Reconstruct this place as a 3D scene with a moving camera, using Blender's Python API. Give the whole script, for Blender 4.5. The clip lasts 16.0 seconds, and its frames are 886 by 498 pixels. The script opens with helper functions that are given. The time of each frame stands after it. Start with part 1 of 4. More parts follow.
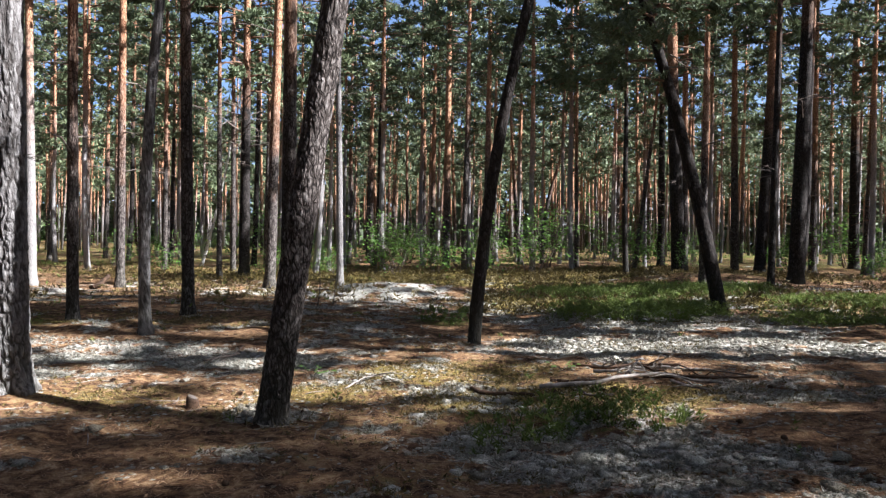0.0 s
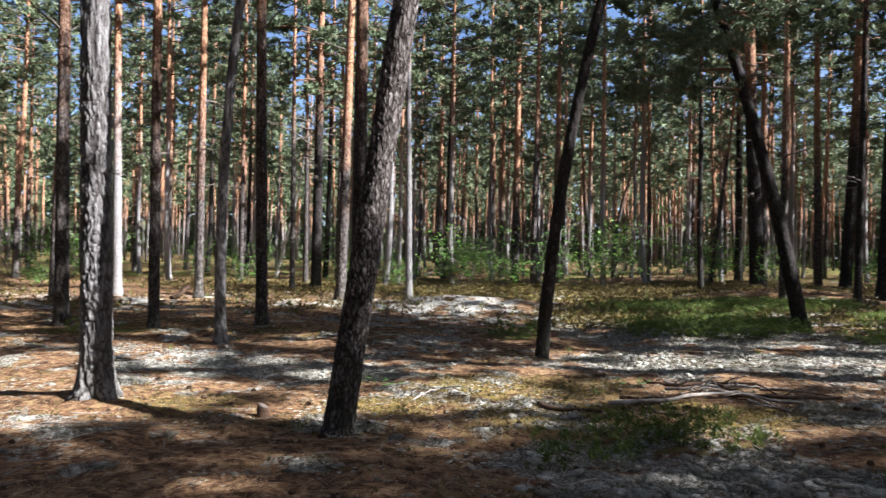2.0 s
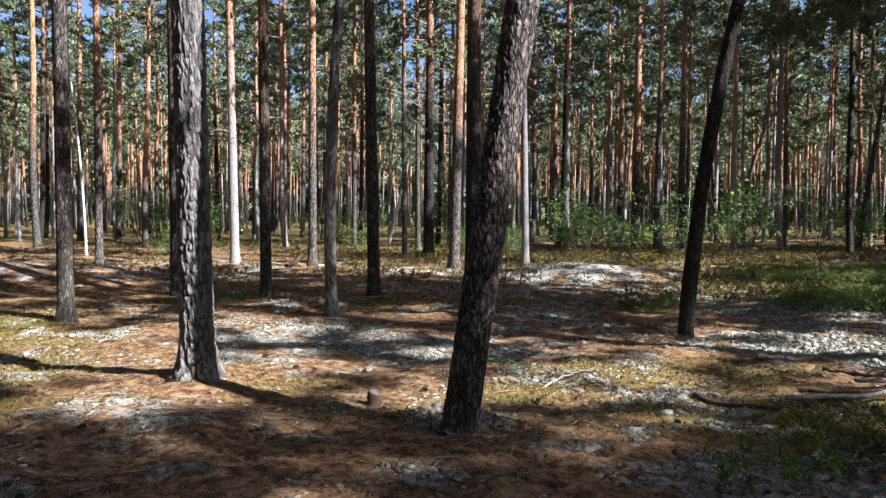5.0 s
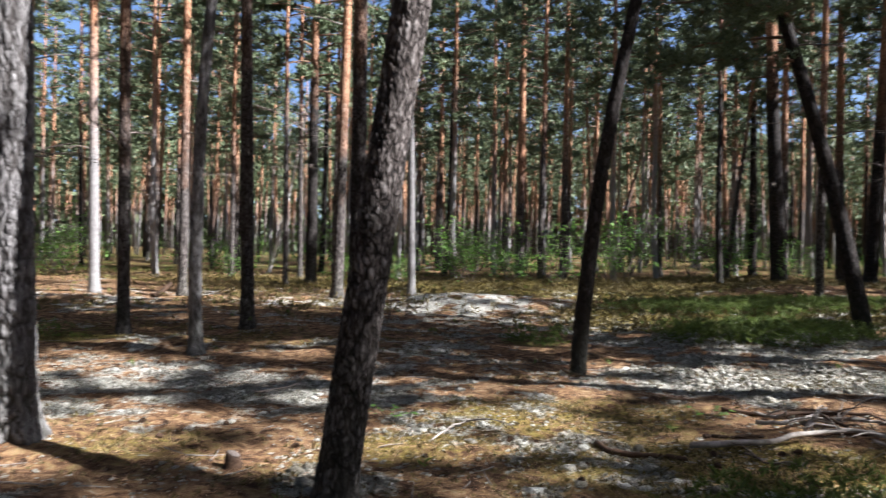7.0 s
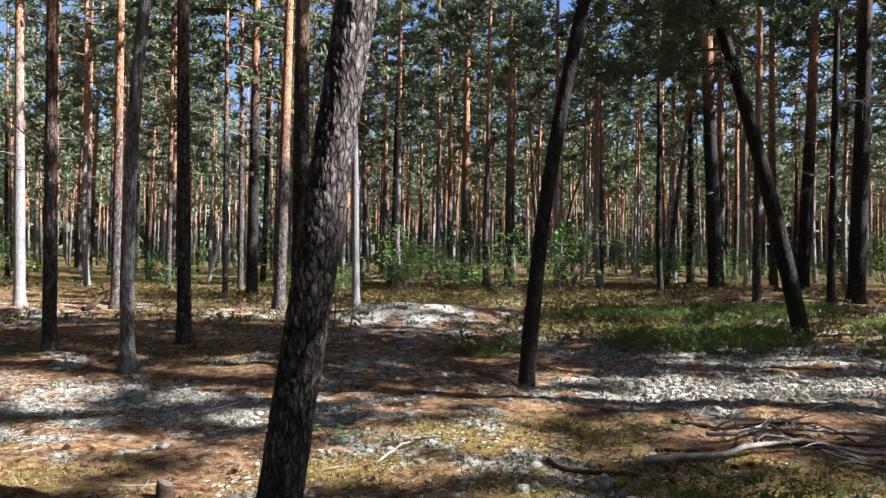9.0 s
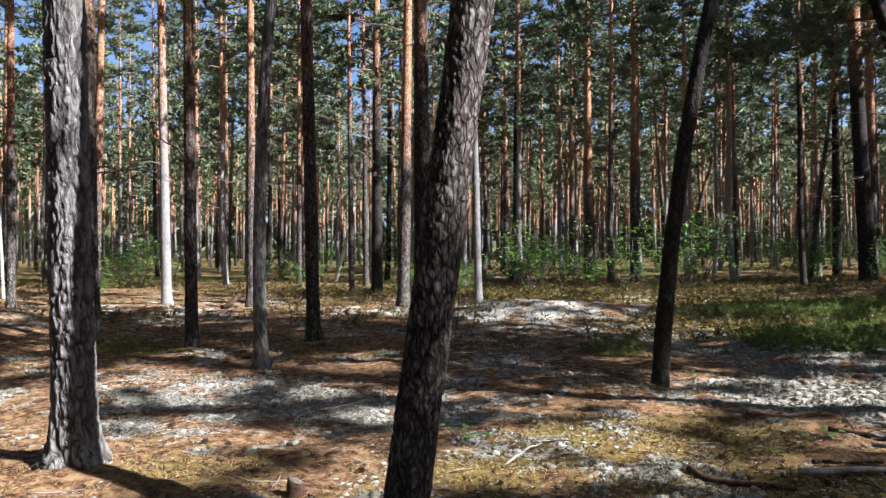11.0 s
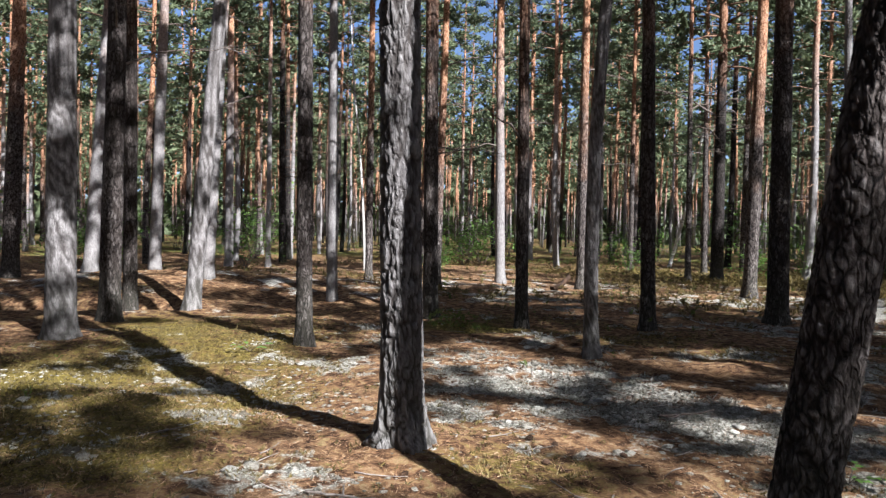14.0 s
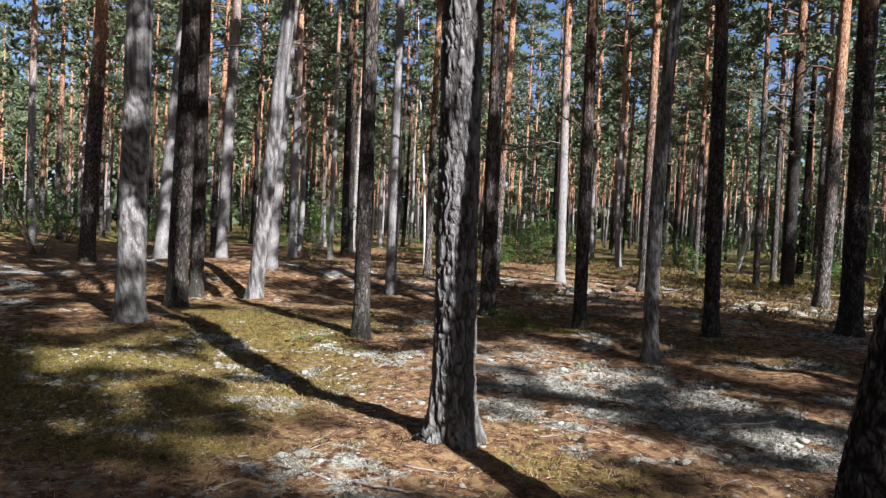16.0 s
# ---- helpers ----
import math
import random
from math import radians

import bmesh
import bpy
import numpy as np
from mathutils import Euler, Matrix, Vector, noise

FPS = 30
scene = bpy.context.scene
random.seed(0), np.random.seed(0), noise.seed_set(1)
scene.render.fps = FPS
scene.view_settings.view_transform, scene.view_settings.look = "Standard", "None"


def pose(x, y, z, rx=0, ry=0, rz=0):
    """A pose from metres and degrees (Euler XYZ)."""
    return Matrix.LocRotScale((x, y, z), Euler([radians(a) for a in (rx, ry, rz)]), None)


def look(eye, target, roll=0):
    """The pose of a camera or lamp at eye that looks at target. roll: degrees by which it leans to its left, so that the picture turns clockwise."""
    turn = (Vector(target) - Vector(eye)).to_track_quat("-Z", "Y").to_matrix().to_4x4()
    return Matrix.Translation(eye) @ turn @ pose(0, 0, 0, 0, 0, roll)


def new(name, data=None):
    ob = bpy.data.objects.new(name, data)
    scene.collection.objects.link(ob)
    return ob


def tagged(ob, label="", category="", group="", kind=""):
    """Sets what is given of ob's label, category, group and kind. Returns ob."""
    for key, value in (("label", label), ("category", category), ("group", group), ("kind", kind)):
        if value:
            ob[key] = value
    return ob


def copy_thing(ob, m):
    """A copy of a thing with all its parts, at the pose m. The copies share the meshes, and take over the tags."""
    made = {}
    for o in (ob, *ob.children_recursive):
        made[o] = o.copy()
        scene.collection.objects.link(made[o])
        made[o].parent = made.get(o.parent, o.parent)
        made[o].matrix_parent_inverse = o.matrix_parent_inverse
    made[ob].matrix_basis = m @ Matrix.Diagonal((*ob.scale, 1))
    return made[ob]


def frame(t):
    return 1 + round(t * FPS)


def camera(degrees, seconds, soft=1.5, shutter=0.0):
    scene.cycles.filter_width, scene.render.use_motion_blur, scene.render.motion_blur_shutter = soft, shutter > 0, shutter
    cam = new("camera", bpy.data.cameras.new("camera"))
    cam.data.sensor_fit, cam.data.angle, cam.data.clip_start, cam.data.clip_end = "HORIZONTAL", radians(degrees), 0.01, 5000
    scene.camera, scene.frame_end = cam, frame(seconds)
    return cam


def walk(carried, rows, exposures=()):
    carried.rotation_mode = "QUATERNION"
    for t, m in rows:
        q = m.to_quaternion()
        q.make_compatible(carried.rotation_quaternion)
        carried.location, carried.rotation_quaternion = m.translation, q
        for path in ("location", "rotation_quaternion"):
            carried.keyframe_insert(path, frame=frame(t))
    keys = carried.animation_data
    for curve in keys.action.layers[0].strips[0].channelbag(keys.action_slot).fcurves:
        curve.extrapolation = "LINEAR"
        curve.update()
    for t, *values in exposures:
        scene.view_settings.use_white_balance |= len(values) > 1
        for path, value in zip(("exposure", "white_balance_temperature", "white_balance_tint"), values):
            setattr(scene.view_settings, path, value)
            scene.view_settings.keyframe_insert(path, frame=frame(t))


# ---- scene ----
cam = camera(62.6, 16.0, soft=1.25, shutter=0.3)
PATH = [
    (0, (0.433, 0.56, 1.445), (0.34, 2.557, 1.423), 0.9),
    (0.5, (0.435, 0.558, 1.441), (0.313, 2.554, 1.412), 0.9),
    (1, (0.435, 0.566, 1.439), (0.326, 2.562, 1.396), 1.1),
    (1.5, (0.45, 0.559, 1.447), (0.331, 2.555, 1.44), 0.8),
    (2, (0.459, 0.57, 1.444), (0.176, 2.55, 1.455), 1.1),
    (2.5, (0.415, 0.66, 1.434), (0.018, 2.62, 1.418), 0.8),
    (3, (0.317, 0.813, 1.441), (-0.023, 2.784, 1.479), 0.7),
    (3.2, (0.284, 0.846, 1.451), (-0.099, 2.808, 1.534), 1.4),
    (5.3, (0.096, 1.595, 1.429), (-0.484, 3.507, 1.333), 0.3),
    (5.5, (0.066, 1.658, 1.443), (-0.416, 3.599, 1.404), 0.1),
    (6, (0.03, 1.78, 1.451), (-0.313, 3.75, 1.432), 1.2),
    (6.5, (0.013, 1.973, 1.449), (-0.391, 3.931, 1.439), 0.6),
    (7, (-0.003, 2.15, 1.448), (-0.276, 4.132, 1.441), 1.1),
    (7.5, (-0.048, 2.273, 1.466), (0.023, 4.272, 1.487), -0.1),
    (8, (-0.054, 2.326, 1.473), (-0.043, 4.326, 1.489), 0.1),
    (8.5, (-0.045, 2.341, 1.476), (-0.096, 4.34, 1.491), 1.2),
    (9, (-0.048, 2.341, 1.476), (-0.169, 4.337, 1.494), 0.8),
    (9.2, (-0.046, 2.343, 1.479), (-0.198, 4.337, 1.508), 0.8),
    (11.3, (-0.116, 2.619, 1.467), (-0.634, 4.55, 1.459), 0.2),
    (11.5, (-0.155, 2.741, 1.452), (-0.738, 4.654, 1.437), 0.6),
    (12, (-0.21, 2.92, 1.447), (-1.129, 4.695, 1.529), 1.5),
    (12.5, (-0.241, 3.07, 1.423), (-1.296, 4.767, 1.357), 0.5),
    (13, (-0.344, 3.116, 1.416), (-1.458, 4.777, 1.384), 1.1),
    (13.5, (-0.438, 3.154, 1.452), (-1.551, 4.815, 1.434), 0.7),
    (14, (-0.475, 3.193, 1.448), (-1.718, 4.76, 1.401), 1.0),
    (14.5, (-0.463, 3.199, 1.45), (-1.731, 4.745, 1.402), 2.5),
    (15, (-0.466, 3.214, 1.443), (-1.771, 4.728, 1.368), 1.3),
    (15.5, (-0.47, 3.216, 1.438), (-1.799, 4.71, 1.392), 2.0),
    (16, (-0.465, 3.231, 1.443), (-1.833, 4.688, 1.382), 2.6),
]
walk(cam, [(t, look(eye, target, roll)) for t, eye, target, roll in PATH], [(0, 2.34, 5750, 12), (3.0, 2.34, 5750, 12), (6.0, 2.19, 5750, 12), (7.5, 2.24, 5750, 12), (9.2, 2.29, 5750, 12), (12.5, 1.99, 5750, 12), (14.5, 1.82, 5750, 12), (16, 1.76, 5750, 12)])

# ---- light ----
SUN_DIR = Vector((0.981, -0.196, 0.0)).normalized()  # towards the sun, on the ground plan
SUN_EL = 39.0
sun = new("sun", bpy.data.lights.new("sun", "SUN"))
sun.data.energy, sun.data.angle, sun.data.color = 5.0, radians(0.55), (1.0, 0.95, 0.88)
el = radians(SUN_EL)
to_sun = Vector((SUN_DIR.x * math.cos(el), SUN_DIR.y * math.cos(el), math.sin(el)))
sun.matrix_world = Matrix.Translation((0, 0, 40)) @ to_sun.to_track_quat("Z", "Y").to_matrix().to_4x4()
world = bpy.data.worlds.new("sky")
scene.world = world
world.use_nodes = True
wn = world.node_tree
sky = wn.nodes.new("ShaderNodeTexSky")
sky.sky_type, sky.sun_disc = "NISHITA", False
sky.air_density, sky.dust_density = 0.6, 1.6  # a bright sky, whitish low down
sky.sun_elevation, sky.sun_rotation = el, math.atan2(SUN_DIR.x, SUN_DIR.y)
wn.links.new(sky.outputs[0], wn.nodes["Background"].inputs[0])
wn.nodes["Background"].inputs[1].default_value = 0.05


# ---- materials ----
def nodes_of(name, rough=0.9, spec=0.2):
    """A new material with its node tree and Principled shader."""
    m = bpy.data.materials.new(name)
    m.use_nodes = True
    b = m.node_tree.nodes["Principled BSDF"]
    b.inputs["Roughness"].default_value, b.inputs["Specular IOR Level"].default_value = rough, spec
    return m, m.node_tree, b


def put(t, kind, **values):
    n = t.nodes.new(kind)
    for k, v in values.items():
        n.inputs[k.replace("_", " ")].default_value = v
    return n


def noise_at(t, vec, scale, detail=4.0, rough=0.55, distort=0.0):
    n = put(t, "ShaderNodeTexNoise", Scale=scale, Detail=detail, Roughness=rough, Distortion=distort)
    if vec:
        t.links.new(vec, n.inputs["Vector"])
    return n.outputs["Fac"]


def ramp(t, fac, stops):
    n = t.nodes.new("ShaderNodeValToRGB")
    while len(n.color_ramp.elements) < len(stops):
        n.color_ramp.elements.new(0.5)
    for e, (p, c) in zip(n.color_ramp.elements, stops):
        e.position, e.color = p, (*c, 1) if len(c) == 3 else (c[0], c[0], c[0], 1)
    t.links.new(fac, n.inputs[0])
    return n.outputs[0]


def mix(t, fac, a, b, how="MIX"):
    n = t.nodes.new("ShaderNodeMix")
    n.data_type, n.blend_type = "RGBA", how
    for sock, v in ((n.inputs[0], fac), (n.inputs[6], a), (n.inputs[7], b)):
        if isinstance(v, (int, float)):
            sock.default_value = v
        elif isinstance(v, tuple):
            sock.default_value = (*v, 1)
        else:
            t.links.new(v, sock)
    return n.outputs[2]


def sums(t, op, a, b, c=None):
    n = t.nodes.new("ShaderNodeMath")
    n.operation = op
    for sock, v in zip(n.inputs, (a, b, c)):
        if v is None:
            continue
        if isinstance(v, (int, float)):
            sock.default_value = v
        else:
            t.links.new(v, sock)
    return n.outputs[0]


def stretched(t, vec, sx, sy, sz):
    n = t.nodes.new("ShaderNodeMapping")
    n.inputs["Scale"].default_value = (sx, sy, sz)
    t.links.new(vec, n.inputs["Vector"])
    return n.outputs[0]


def bump(t, b, height, strength, dist=0.02):
    n = put(t, "ShaderNodeBump", Strength=strength, Distance=dist)
    t.links.new(height, n.inputs["Height"])
    t.links.new(n.outputs[0], b.inputs["Normal"])


def bark_material(name, turn_low, turn_high, pale, relief, even=False):
    """Scots pine bark: grey fissured plates below, thin orange flakes above."""
    m, t, b = nodes_of(name, 0.92, 0.12)
    pos = t.nodes.new("ShaderNodeNewGeometry").outputs["Position"]
    rnd = t.nodes.new("ShaderNodeObjectInfo").outputs["Random"]
    warp = t.nodes.new("ShaderNodeTexNoise")
    warp.inputs["Scale"].default_value = 7.0
    t.links.new(pos, warp.inputs["Vector"])
    bent = t.nodes.new("ShaderNodeMixRGB")
    bent.blend_type, bent.inputs[0].default_value = "ADD", 0.09
    t.links.new(pos, bent.inputs[1])
    t.links.new(warp.outputs["Color"], bent.inputs[2])
    vor = t.nodes.new("ShaderNodeTexVoronoi")
    vor.feature = "DISTANCE_TO_EDGE"
    vor.inputs["Scale"].default_value = 1.0
    t.links.new(stretched(t, bent.outputs[0], 26, 26, 7), vor.inputs["Vector"])
    crack = ramp(t, vor.outputs["Distance"], [(0.0, (0.0,)), (0.16, (1.0,))])
    plates = sums(t, "ADD", sums(t, "MULTIPLY", crack, 0.22), sums(t, "MULTIPLY", noise_at(t, stretched(t, pos, 24, 24, 9), 1.0, 5, 0.65, 0.3), 0.78))
    fine = noise_at(t, stretched(t, pos, 60, 60, 28), 1.0, 4, 0.6)
    patch = noise_at(t, pos, 1.7, 3)
    darkest = 0.012 + 0.13 * max(0.0, pale - 1.0)
    low = ramp(t, plates, [(0.38, (darkest, 0.85 * darkest, 0.78 * darkest)), (0.51, (0.065 * pale, 0.052 * pale, 0.046 * pale)), (0.64, (0.16 * pale, 0.138 * pale, 0.125 * pale)), (0.82, (0.36 * pale, 0.33 * pale, 0.31 * pale))])
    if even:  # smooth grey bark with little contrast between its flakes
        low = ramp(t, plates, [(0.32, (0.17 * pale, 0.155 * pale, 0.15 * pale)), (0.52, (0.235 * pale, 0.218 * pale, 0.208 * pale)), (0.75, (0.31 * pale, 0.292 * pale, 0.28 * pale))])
    up = ramp(t, plates, [(0.36, (0.10, 0.042, 0.022)), (0.52, (0.30, 0.145, 0.078)), (0.75, (0.58, 0.36, 0.23))])
    z = t.nodes.new("ShaderNodeSeparateXYZ")
    t.links.new(pos, z.inputs[0])
    h = sums(t, "ADD", z.outputs[2], sums(t, "MULTIPLY", sums(t, "SUBTRACT", patch, 0.5), 4.0))
    h = sums(t, "ADD", h, sums(t, "MULTIPLY", sums(t, "SUBTRACT", rnd, 0.5), 2.5))
    rng = t.nodes.new("ShaderNodeMapRange")
    rng.inputs["From Min"].default_value, rng.inputs["From Max"].default_value = turn_low, turn_high
    t.links.new(h, rng.inputs["Value"])
    col = mix(t, rng.outputs[0], low, up)
    col = mix(t, 0.55, col, ramp(t, fine, [(0.3, (0.35,)), (0.7, (1.35,))]), "MULTIPLY")
    # fissures between the plates
    fis = t.nodes.new("ShaderNodeAttribute")
    fis.attribute_name = "fissure"
    col = mix(t, sums(t, "MULTIPLY", fis.outputs["Fac"], 0.85), col, (0.022, 0.017, 0.014))
    # grey-green algae near the foot
    foot = t.nodes.new("ShaderNodeMapRange")
    foot.inputs["From Min"].default_value, foot.inputs["From Max"].default_value = 0.75, 0.1
    t.links.new(sums(t, "ADD", z.outputs[2], sums(t, "MULTIPLY", patch, -0.5)), foot.inputs["Value"])
    col = mix(t, sums(t, "MULTIPLY", foot.outputs[0], 0.12), col, (0.10, 0.115, 0.08))
    t.links.new(col, b.inputs["Base Color"])
    bump(t, b, sums(t, "ADD", plates, sums(t, "MULTIPLY", fine, 0.35)), relief, 0.03)
    return m


BARK = bark_material("pine_bark", 4.5, 8.0, 0.7, 0.9)
# smooth pale grey bark, lightened further with the sunlight these stems catch
BARK_PALE_LIT = bark_material("pine_bark_pale_lit", 4.5, 8.5, 0.92, 0.6, True)
# darker copy of the bark, with the trunks' shade put into its colour
BARK_SHADED = bark_material("pine_bark_shaded", 7.0, 11.0, 0.28, 1.0)
BARK_FLAKY = bark_material("pine_bark_flaky", 7.0, 11.0, 1.0, 1.0)
BARK_FURROWED = bark_material("pine_bark_furrowed", 5.5, 10.0, 0.72, 0.9, True)
BARK_RED = bark_material("pine_bark_red", 3.2, 6.5, 0.8, 0.8)


def leaf_material(name, dark, light, through_share=0.2):
    m, t, b = nodes_of(name, 0.6, 0.25)
    geo = t.nodes.new("ShaderNodeNewGeometry")
    rnd = noise_at(t, geo.outputs["Position"], 1.1, 3)
    isl = geo.outputs["Random Per Island"]
    v = sums(t, "ADD", sums(t, "MULTIPLY", rnd, 0.6), sums(t, "MULTIPLY", isl, 0.4))
    col = ramp(t, v, [(0.25, dark), (0.7, light)])
    t.links.new(col, b.inputs["Base Color"])
    tr = t.nodes.new("ShaderNodeBsdfTranslucent")
    t.links.new(col, tr.inputs["Color"])
    mx = t.nodes.new("ShaderNodeMixShader")
    mx.inputs[0].default_value = through_share
    t.links.new(b.outputs[0], mx.inputs[1])
    t.links.new(tr.outputs[0], mx.inputs[2])
    t.links.new(mx.outputs[0], t.nodes["Material Output"].inputs["Surface"])
    return m


NEEDLES = leaf_material("pine_needles", (0.04, 0.055, 0.028), (0.13, 0.165, 0.085))
NEEDLES_FAR = leaf_material("pine_needles_far", (0.035, 0.05, 0.026), (0.15, 0.18, 0.09), 0.25)
LEAVES = leaf_material("sapling_leaves", (0.04, 0.085, 0.018), (0.16, 0.29, 0.055), 0.45)
BILBERRY = leaf_material("bilberry_leaves", (0.045, 0.068, 0.015), (0.155, 0.20, 0.042), 0.35)
MOSS = leaf_material("moss", (0.045, 0.034, 0.012), (0.17, 0.13, 0.042), 0.15)
DRY_GRASS = leaf_material("dry_grass", (0.22, 0.16, 0.06), (0.42, 0.34, 0.16), 0.3)


def wood_material(name, dark, light):
    m, t, b = nodes_of(name, 0.85, 0.15)
    pos = t.nodes.new("ShaderNodeTexCoord").outputs["Object"]
    n = noise_at(t, pos, 9.0, 5, 0.65)
    f = noise_at(t, pos, 70.0, 3)
    col = mix(t, 0.5, ramp(t, n, [(0.3, dark), (0.65, light)]), ramp(t, f, [(0.3, (0.5,)), (0.7, (1.3,))]), "MULTIPLY")
    t.links.new(col, b.inputs["Base Color"])
    bump(t, b, f, 0.6, 0.01)
    return m


DEAD_WOOD = wood_material("dead_wood", (0.06, 0.045, 0.035), (0.17, 0.14, 0.12))
GREY_WOOD = wood_material("weathered_wood", (0.07, 0.055, 0.045), (0.34, 0.30, 0.26))
ROTTEN_WOOD = wood_material("rotten_wood", (0.022, 0.014, 0.010), (0.085, 0.05, 0.03))
LIMB = wood_material("limb_bark", (0.07, 0.04, 0.026), (0.2, 0.12, 0.075))


def lichen_material():
    m, t, b = nodes_of("reindeer_lichen", 0.97, 0.05)
    geo = t.nodes.new("ShaderNodeNewGeometry")
    pos = geo.outputs["Position"]
    f = noise_at(t, pos, 140.0, 4, 0.7)
    tone = ramp(t, geo.outputs["Random Per Island"], [(0.0, (0.16, 0.14, 0.105)), (0.5, (0.33, 0.31, 0.255)), (1.0, (0.54, 0.53, 0.46))])
    col = mix(t, 0.7, tone, ramp(t, f, [(0.36, (0.12,)), (0.60, (1.25,))]), "MULTIPLY")
    t.links.new(col, b.inputs["Base Color"])
    bump(t, b, f, 1.0, 0.02)
    return m


LICHEN = lichen_material()


def ground_material():
    """Needle litter with lichen, moss and bilberry cover; the cover's shares lie in the colour attribute."""
    m, t, b = nodes_of("forest_floor", 0.96, 0.08)
    pos = t.nodes.new("ShaderNodeNewGeometry").outputs["Position"]
    cover = t.nodes.new("ShaderNodeAttribute")
    cover.attribute_name = "cover"
    c = t.nodes.new("ShaderNodeSeparateColor")
    t.links.new(cover.outputs["Color"], c.inputs[0])
    big = noise_at(t, pos, 1.3, 4, 0.6)
    mid = noise_at(t, pos, 9.0, 5, 0.65, 0.5)
    fine = noise_at(t, pos, 60.0, 4, 0.7)
    straw = noise_at(t, stretched(t, pos, 30, 110, 30), 1.0, 3, 0.6, 1.5)
    litter = ramp(t, mid, [(0.30, (0.018, 0.011, 0.007)), (0.43, (0.085, 0.046, 0.026)), (0.56, (0.23, 0.138, 0.072)), (0.70, (0.46, 0.335, 0.205))])
    litter = mix(t, 0.6, litter, ramp(t, straw, [(0.3, (0.45,)), (0.68, (1.5,))]), "MULTIPLY")
    litter = mix(t, 0.4, litter, ramp(t, big, [(0.3, (0.6, 0.62, 0.6)), (0.7, (1.25, 1.15, 1.0))]), "MULTIPLY")
    moss = ramp(t, fine, [(0.3, (0.045, 0.034, 0.010)), (0.5, (0.15, 0.115, 0.028)), (0.72, (0.32, 0.25, 0.07))])
    lich = ramp(t, fine, [(0.32, (0.05, 0.042, 0.03)), (0.46, (0.24, 0.225, 0.185)), (0.64, (0.54, 0.53, 0.47))])
    berry = ramp(t, fine, [(0.3, (0.025, 0.04, 0.010)), (0.55, (0.08, 0.11, 0.02)), (0.75, (0.15, 0.18, 0.05))])

    def edge(share, soft):
        n = t.nodes.new("ShaderNodeMapRange")
        n.inputs["From Min"].default_value, n.inputs["From Max"].default_value = 0.5 - soft, 0.5 + soft
        t.links.new(sums(t, "ADD", share, sums(t, "MULTIPLY", sums(t, "SUBTRACT", mid, 0.5), 1.5)), n.inputs["Value"])
        return n.outputs[0]

    col = mix(t, edge(c.outputs[1], 0.16), litter, moss)
    col = mix(t, edge(c.outputs[2], 0.14), col, berry)
    col = mix(t, edge(c.outputs[0], 0.10), col, lich)
    t.links.new(col, b.inputs["Base Color"])
    bump(t, b, sums(t, "ADD", sums(t, "ADD", mid, sums(t, "MULTIPLY", fine, 0.5)), sums(t, "MULTIPLY", straw, 0.3)), 0.9, 0.05)
    return m


FLOOR = ground_material()


def litter_material():
    m, t, b = nodes_of("fallen_needles", 0.8, 0.2)
    isl = t.nodes.new("ShaderNodeNewGeometry").outputs["Random Per Island"]
    t.links.new(ramp(t, isl, [(0.0, (0.09, 0.044, 0.022)), (0.5, (0.27, 0.15, 0.078)), (1.0, (0.46, 0.32, 0.19))]), b.inputs["Base Color"])
    return m


LITTER = litter_material()

# ---- building helpers ----

def hashed(ix, iy, iz, seed):
    n = (ix * 374761393 + iy * 668265263 + iz * 2147483647 + seed * 1274126177) & 0xFFFFFFFF
    n = ((n ^ (n >> 13)) * 1274126177) & 0xFFFFFFFF
    n = ((n ^ (n >> 16)) * 2246822519) & 0xFFFFFFFF
    return ((n ^ (n >> 15)) & 0xFFFFFF) / 16777215.0


def vnoise(x, y, z=0.0, seed=0):
    """Smooth value noise, 0 to 1, on arrays."""
    x, y, z = np.broadcast_arrays(np.asarray(x, float), np.asarray(y, float), np.asarray(z, float))
    fx, fy, fz = np.floor(x), np.floor(y), np.floor(z)
    ux, uy, uz = x - fx, y - fy, z - fz
    ux, uy, uz = (u * u * (3 - 2 * u) for u in (ux, uy, uz))
    ix, iy, iz = (f.astype(np.int64) for f in (fx, fy, fz))
    out = 0
    for a in (0, 1):
        for b in (0, 1):
            for c in (0, 1):
                w = (ux if a else 1 - ux) * (uy if b else 1 - uy) * (uz if c else 1 - uz)
                out = out + w * hashed(ix + a, iy + b, iz + c, seed)
    return out


def cell_edge(x, y, z, seed):
    """Distance past the nearest to the second nearest of scattered points: 0 on the seams of a cell pattern."""
    ix, iy, iz = (np.floor(v).astype(np.int64) for v in (x, y, z))
    f1, f2 = np.full(x.shape, 9.0), np.full(x.shape, 9.0)
    for a in (-1, 0, 1):
        for b in (-1, 0, 1):
            for c in (-1, 0, 1):
                px, py, pz = (i + k + hashed(ix + a, iy + b, iz + c, seed + n) for i, k, n in ((ix, a, 11), (iy, b, 12), (iz, c, 13)))
                d = np.sqrt((px - x) ** 2 + (py - y) ** 2 + (pz - z) ** 2)
                f2 = np.minimum(f2, np.maximum(f1, d))
                f1 = np.minimum(f1, d)
    return f2 - f1


def smooth(a, b, x):
    u = np.clip((x - a) / (b - a), 0, 1)
    return u * u * (3 - 2 * u)


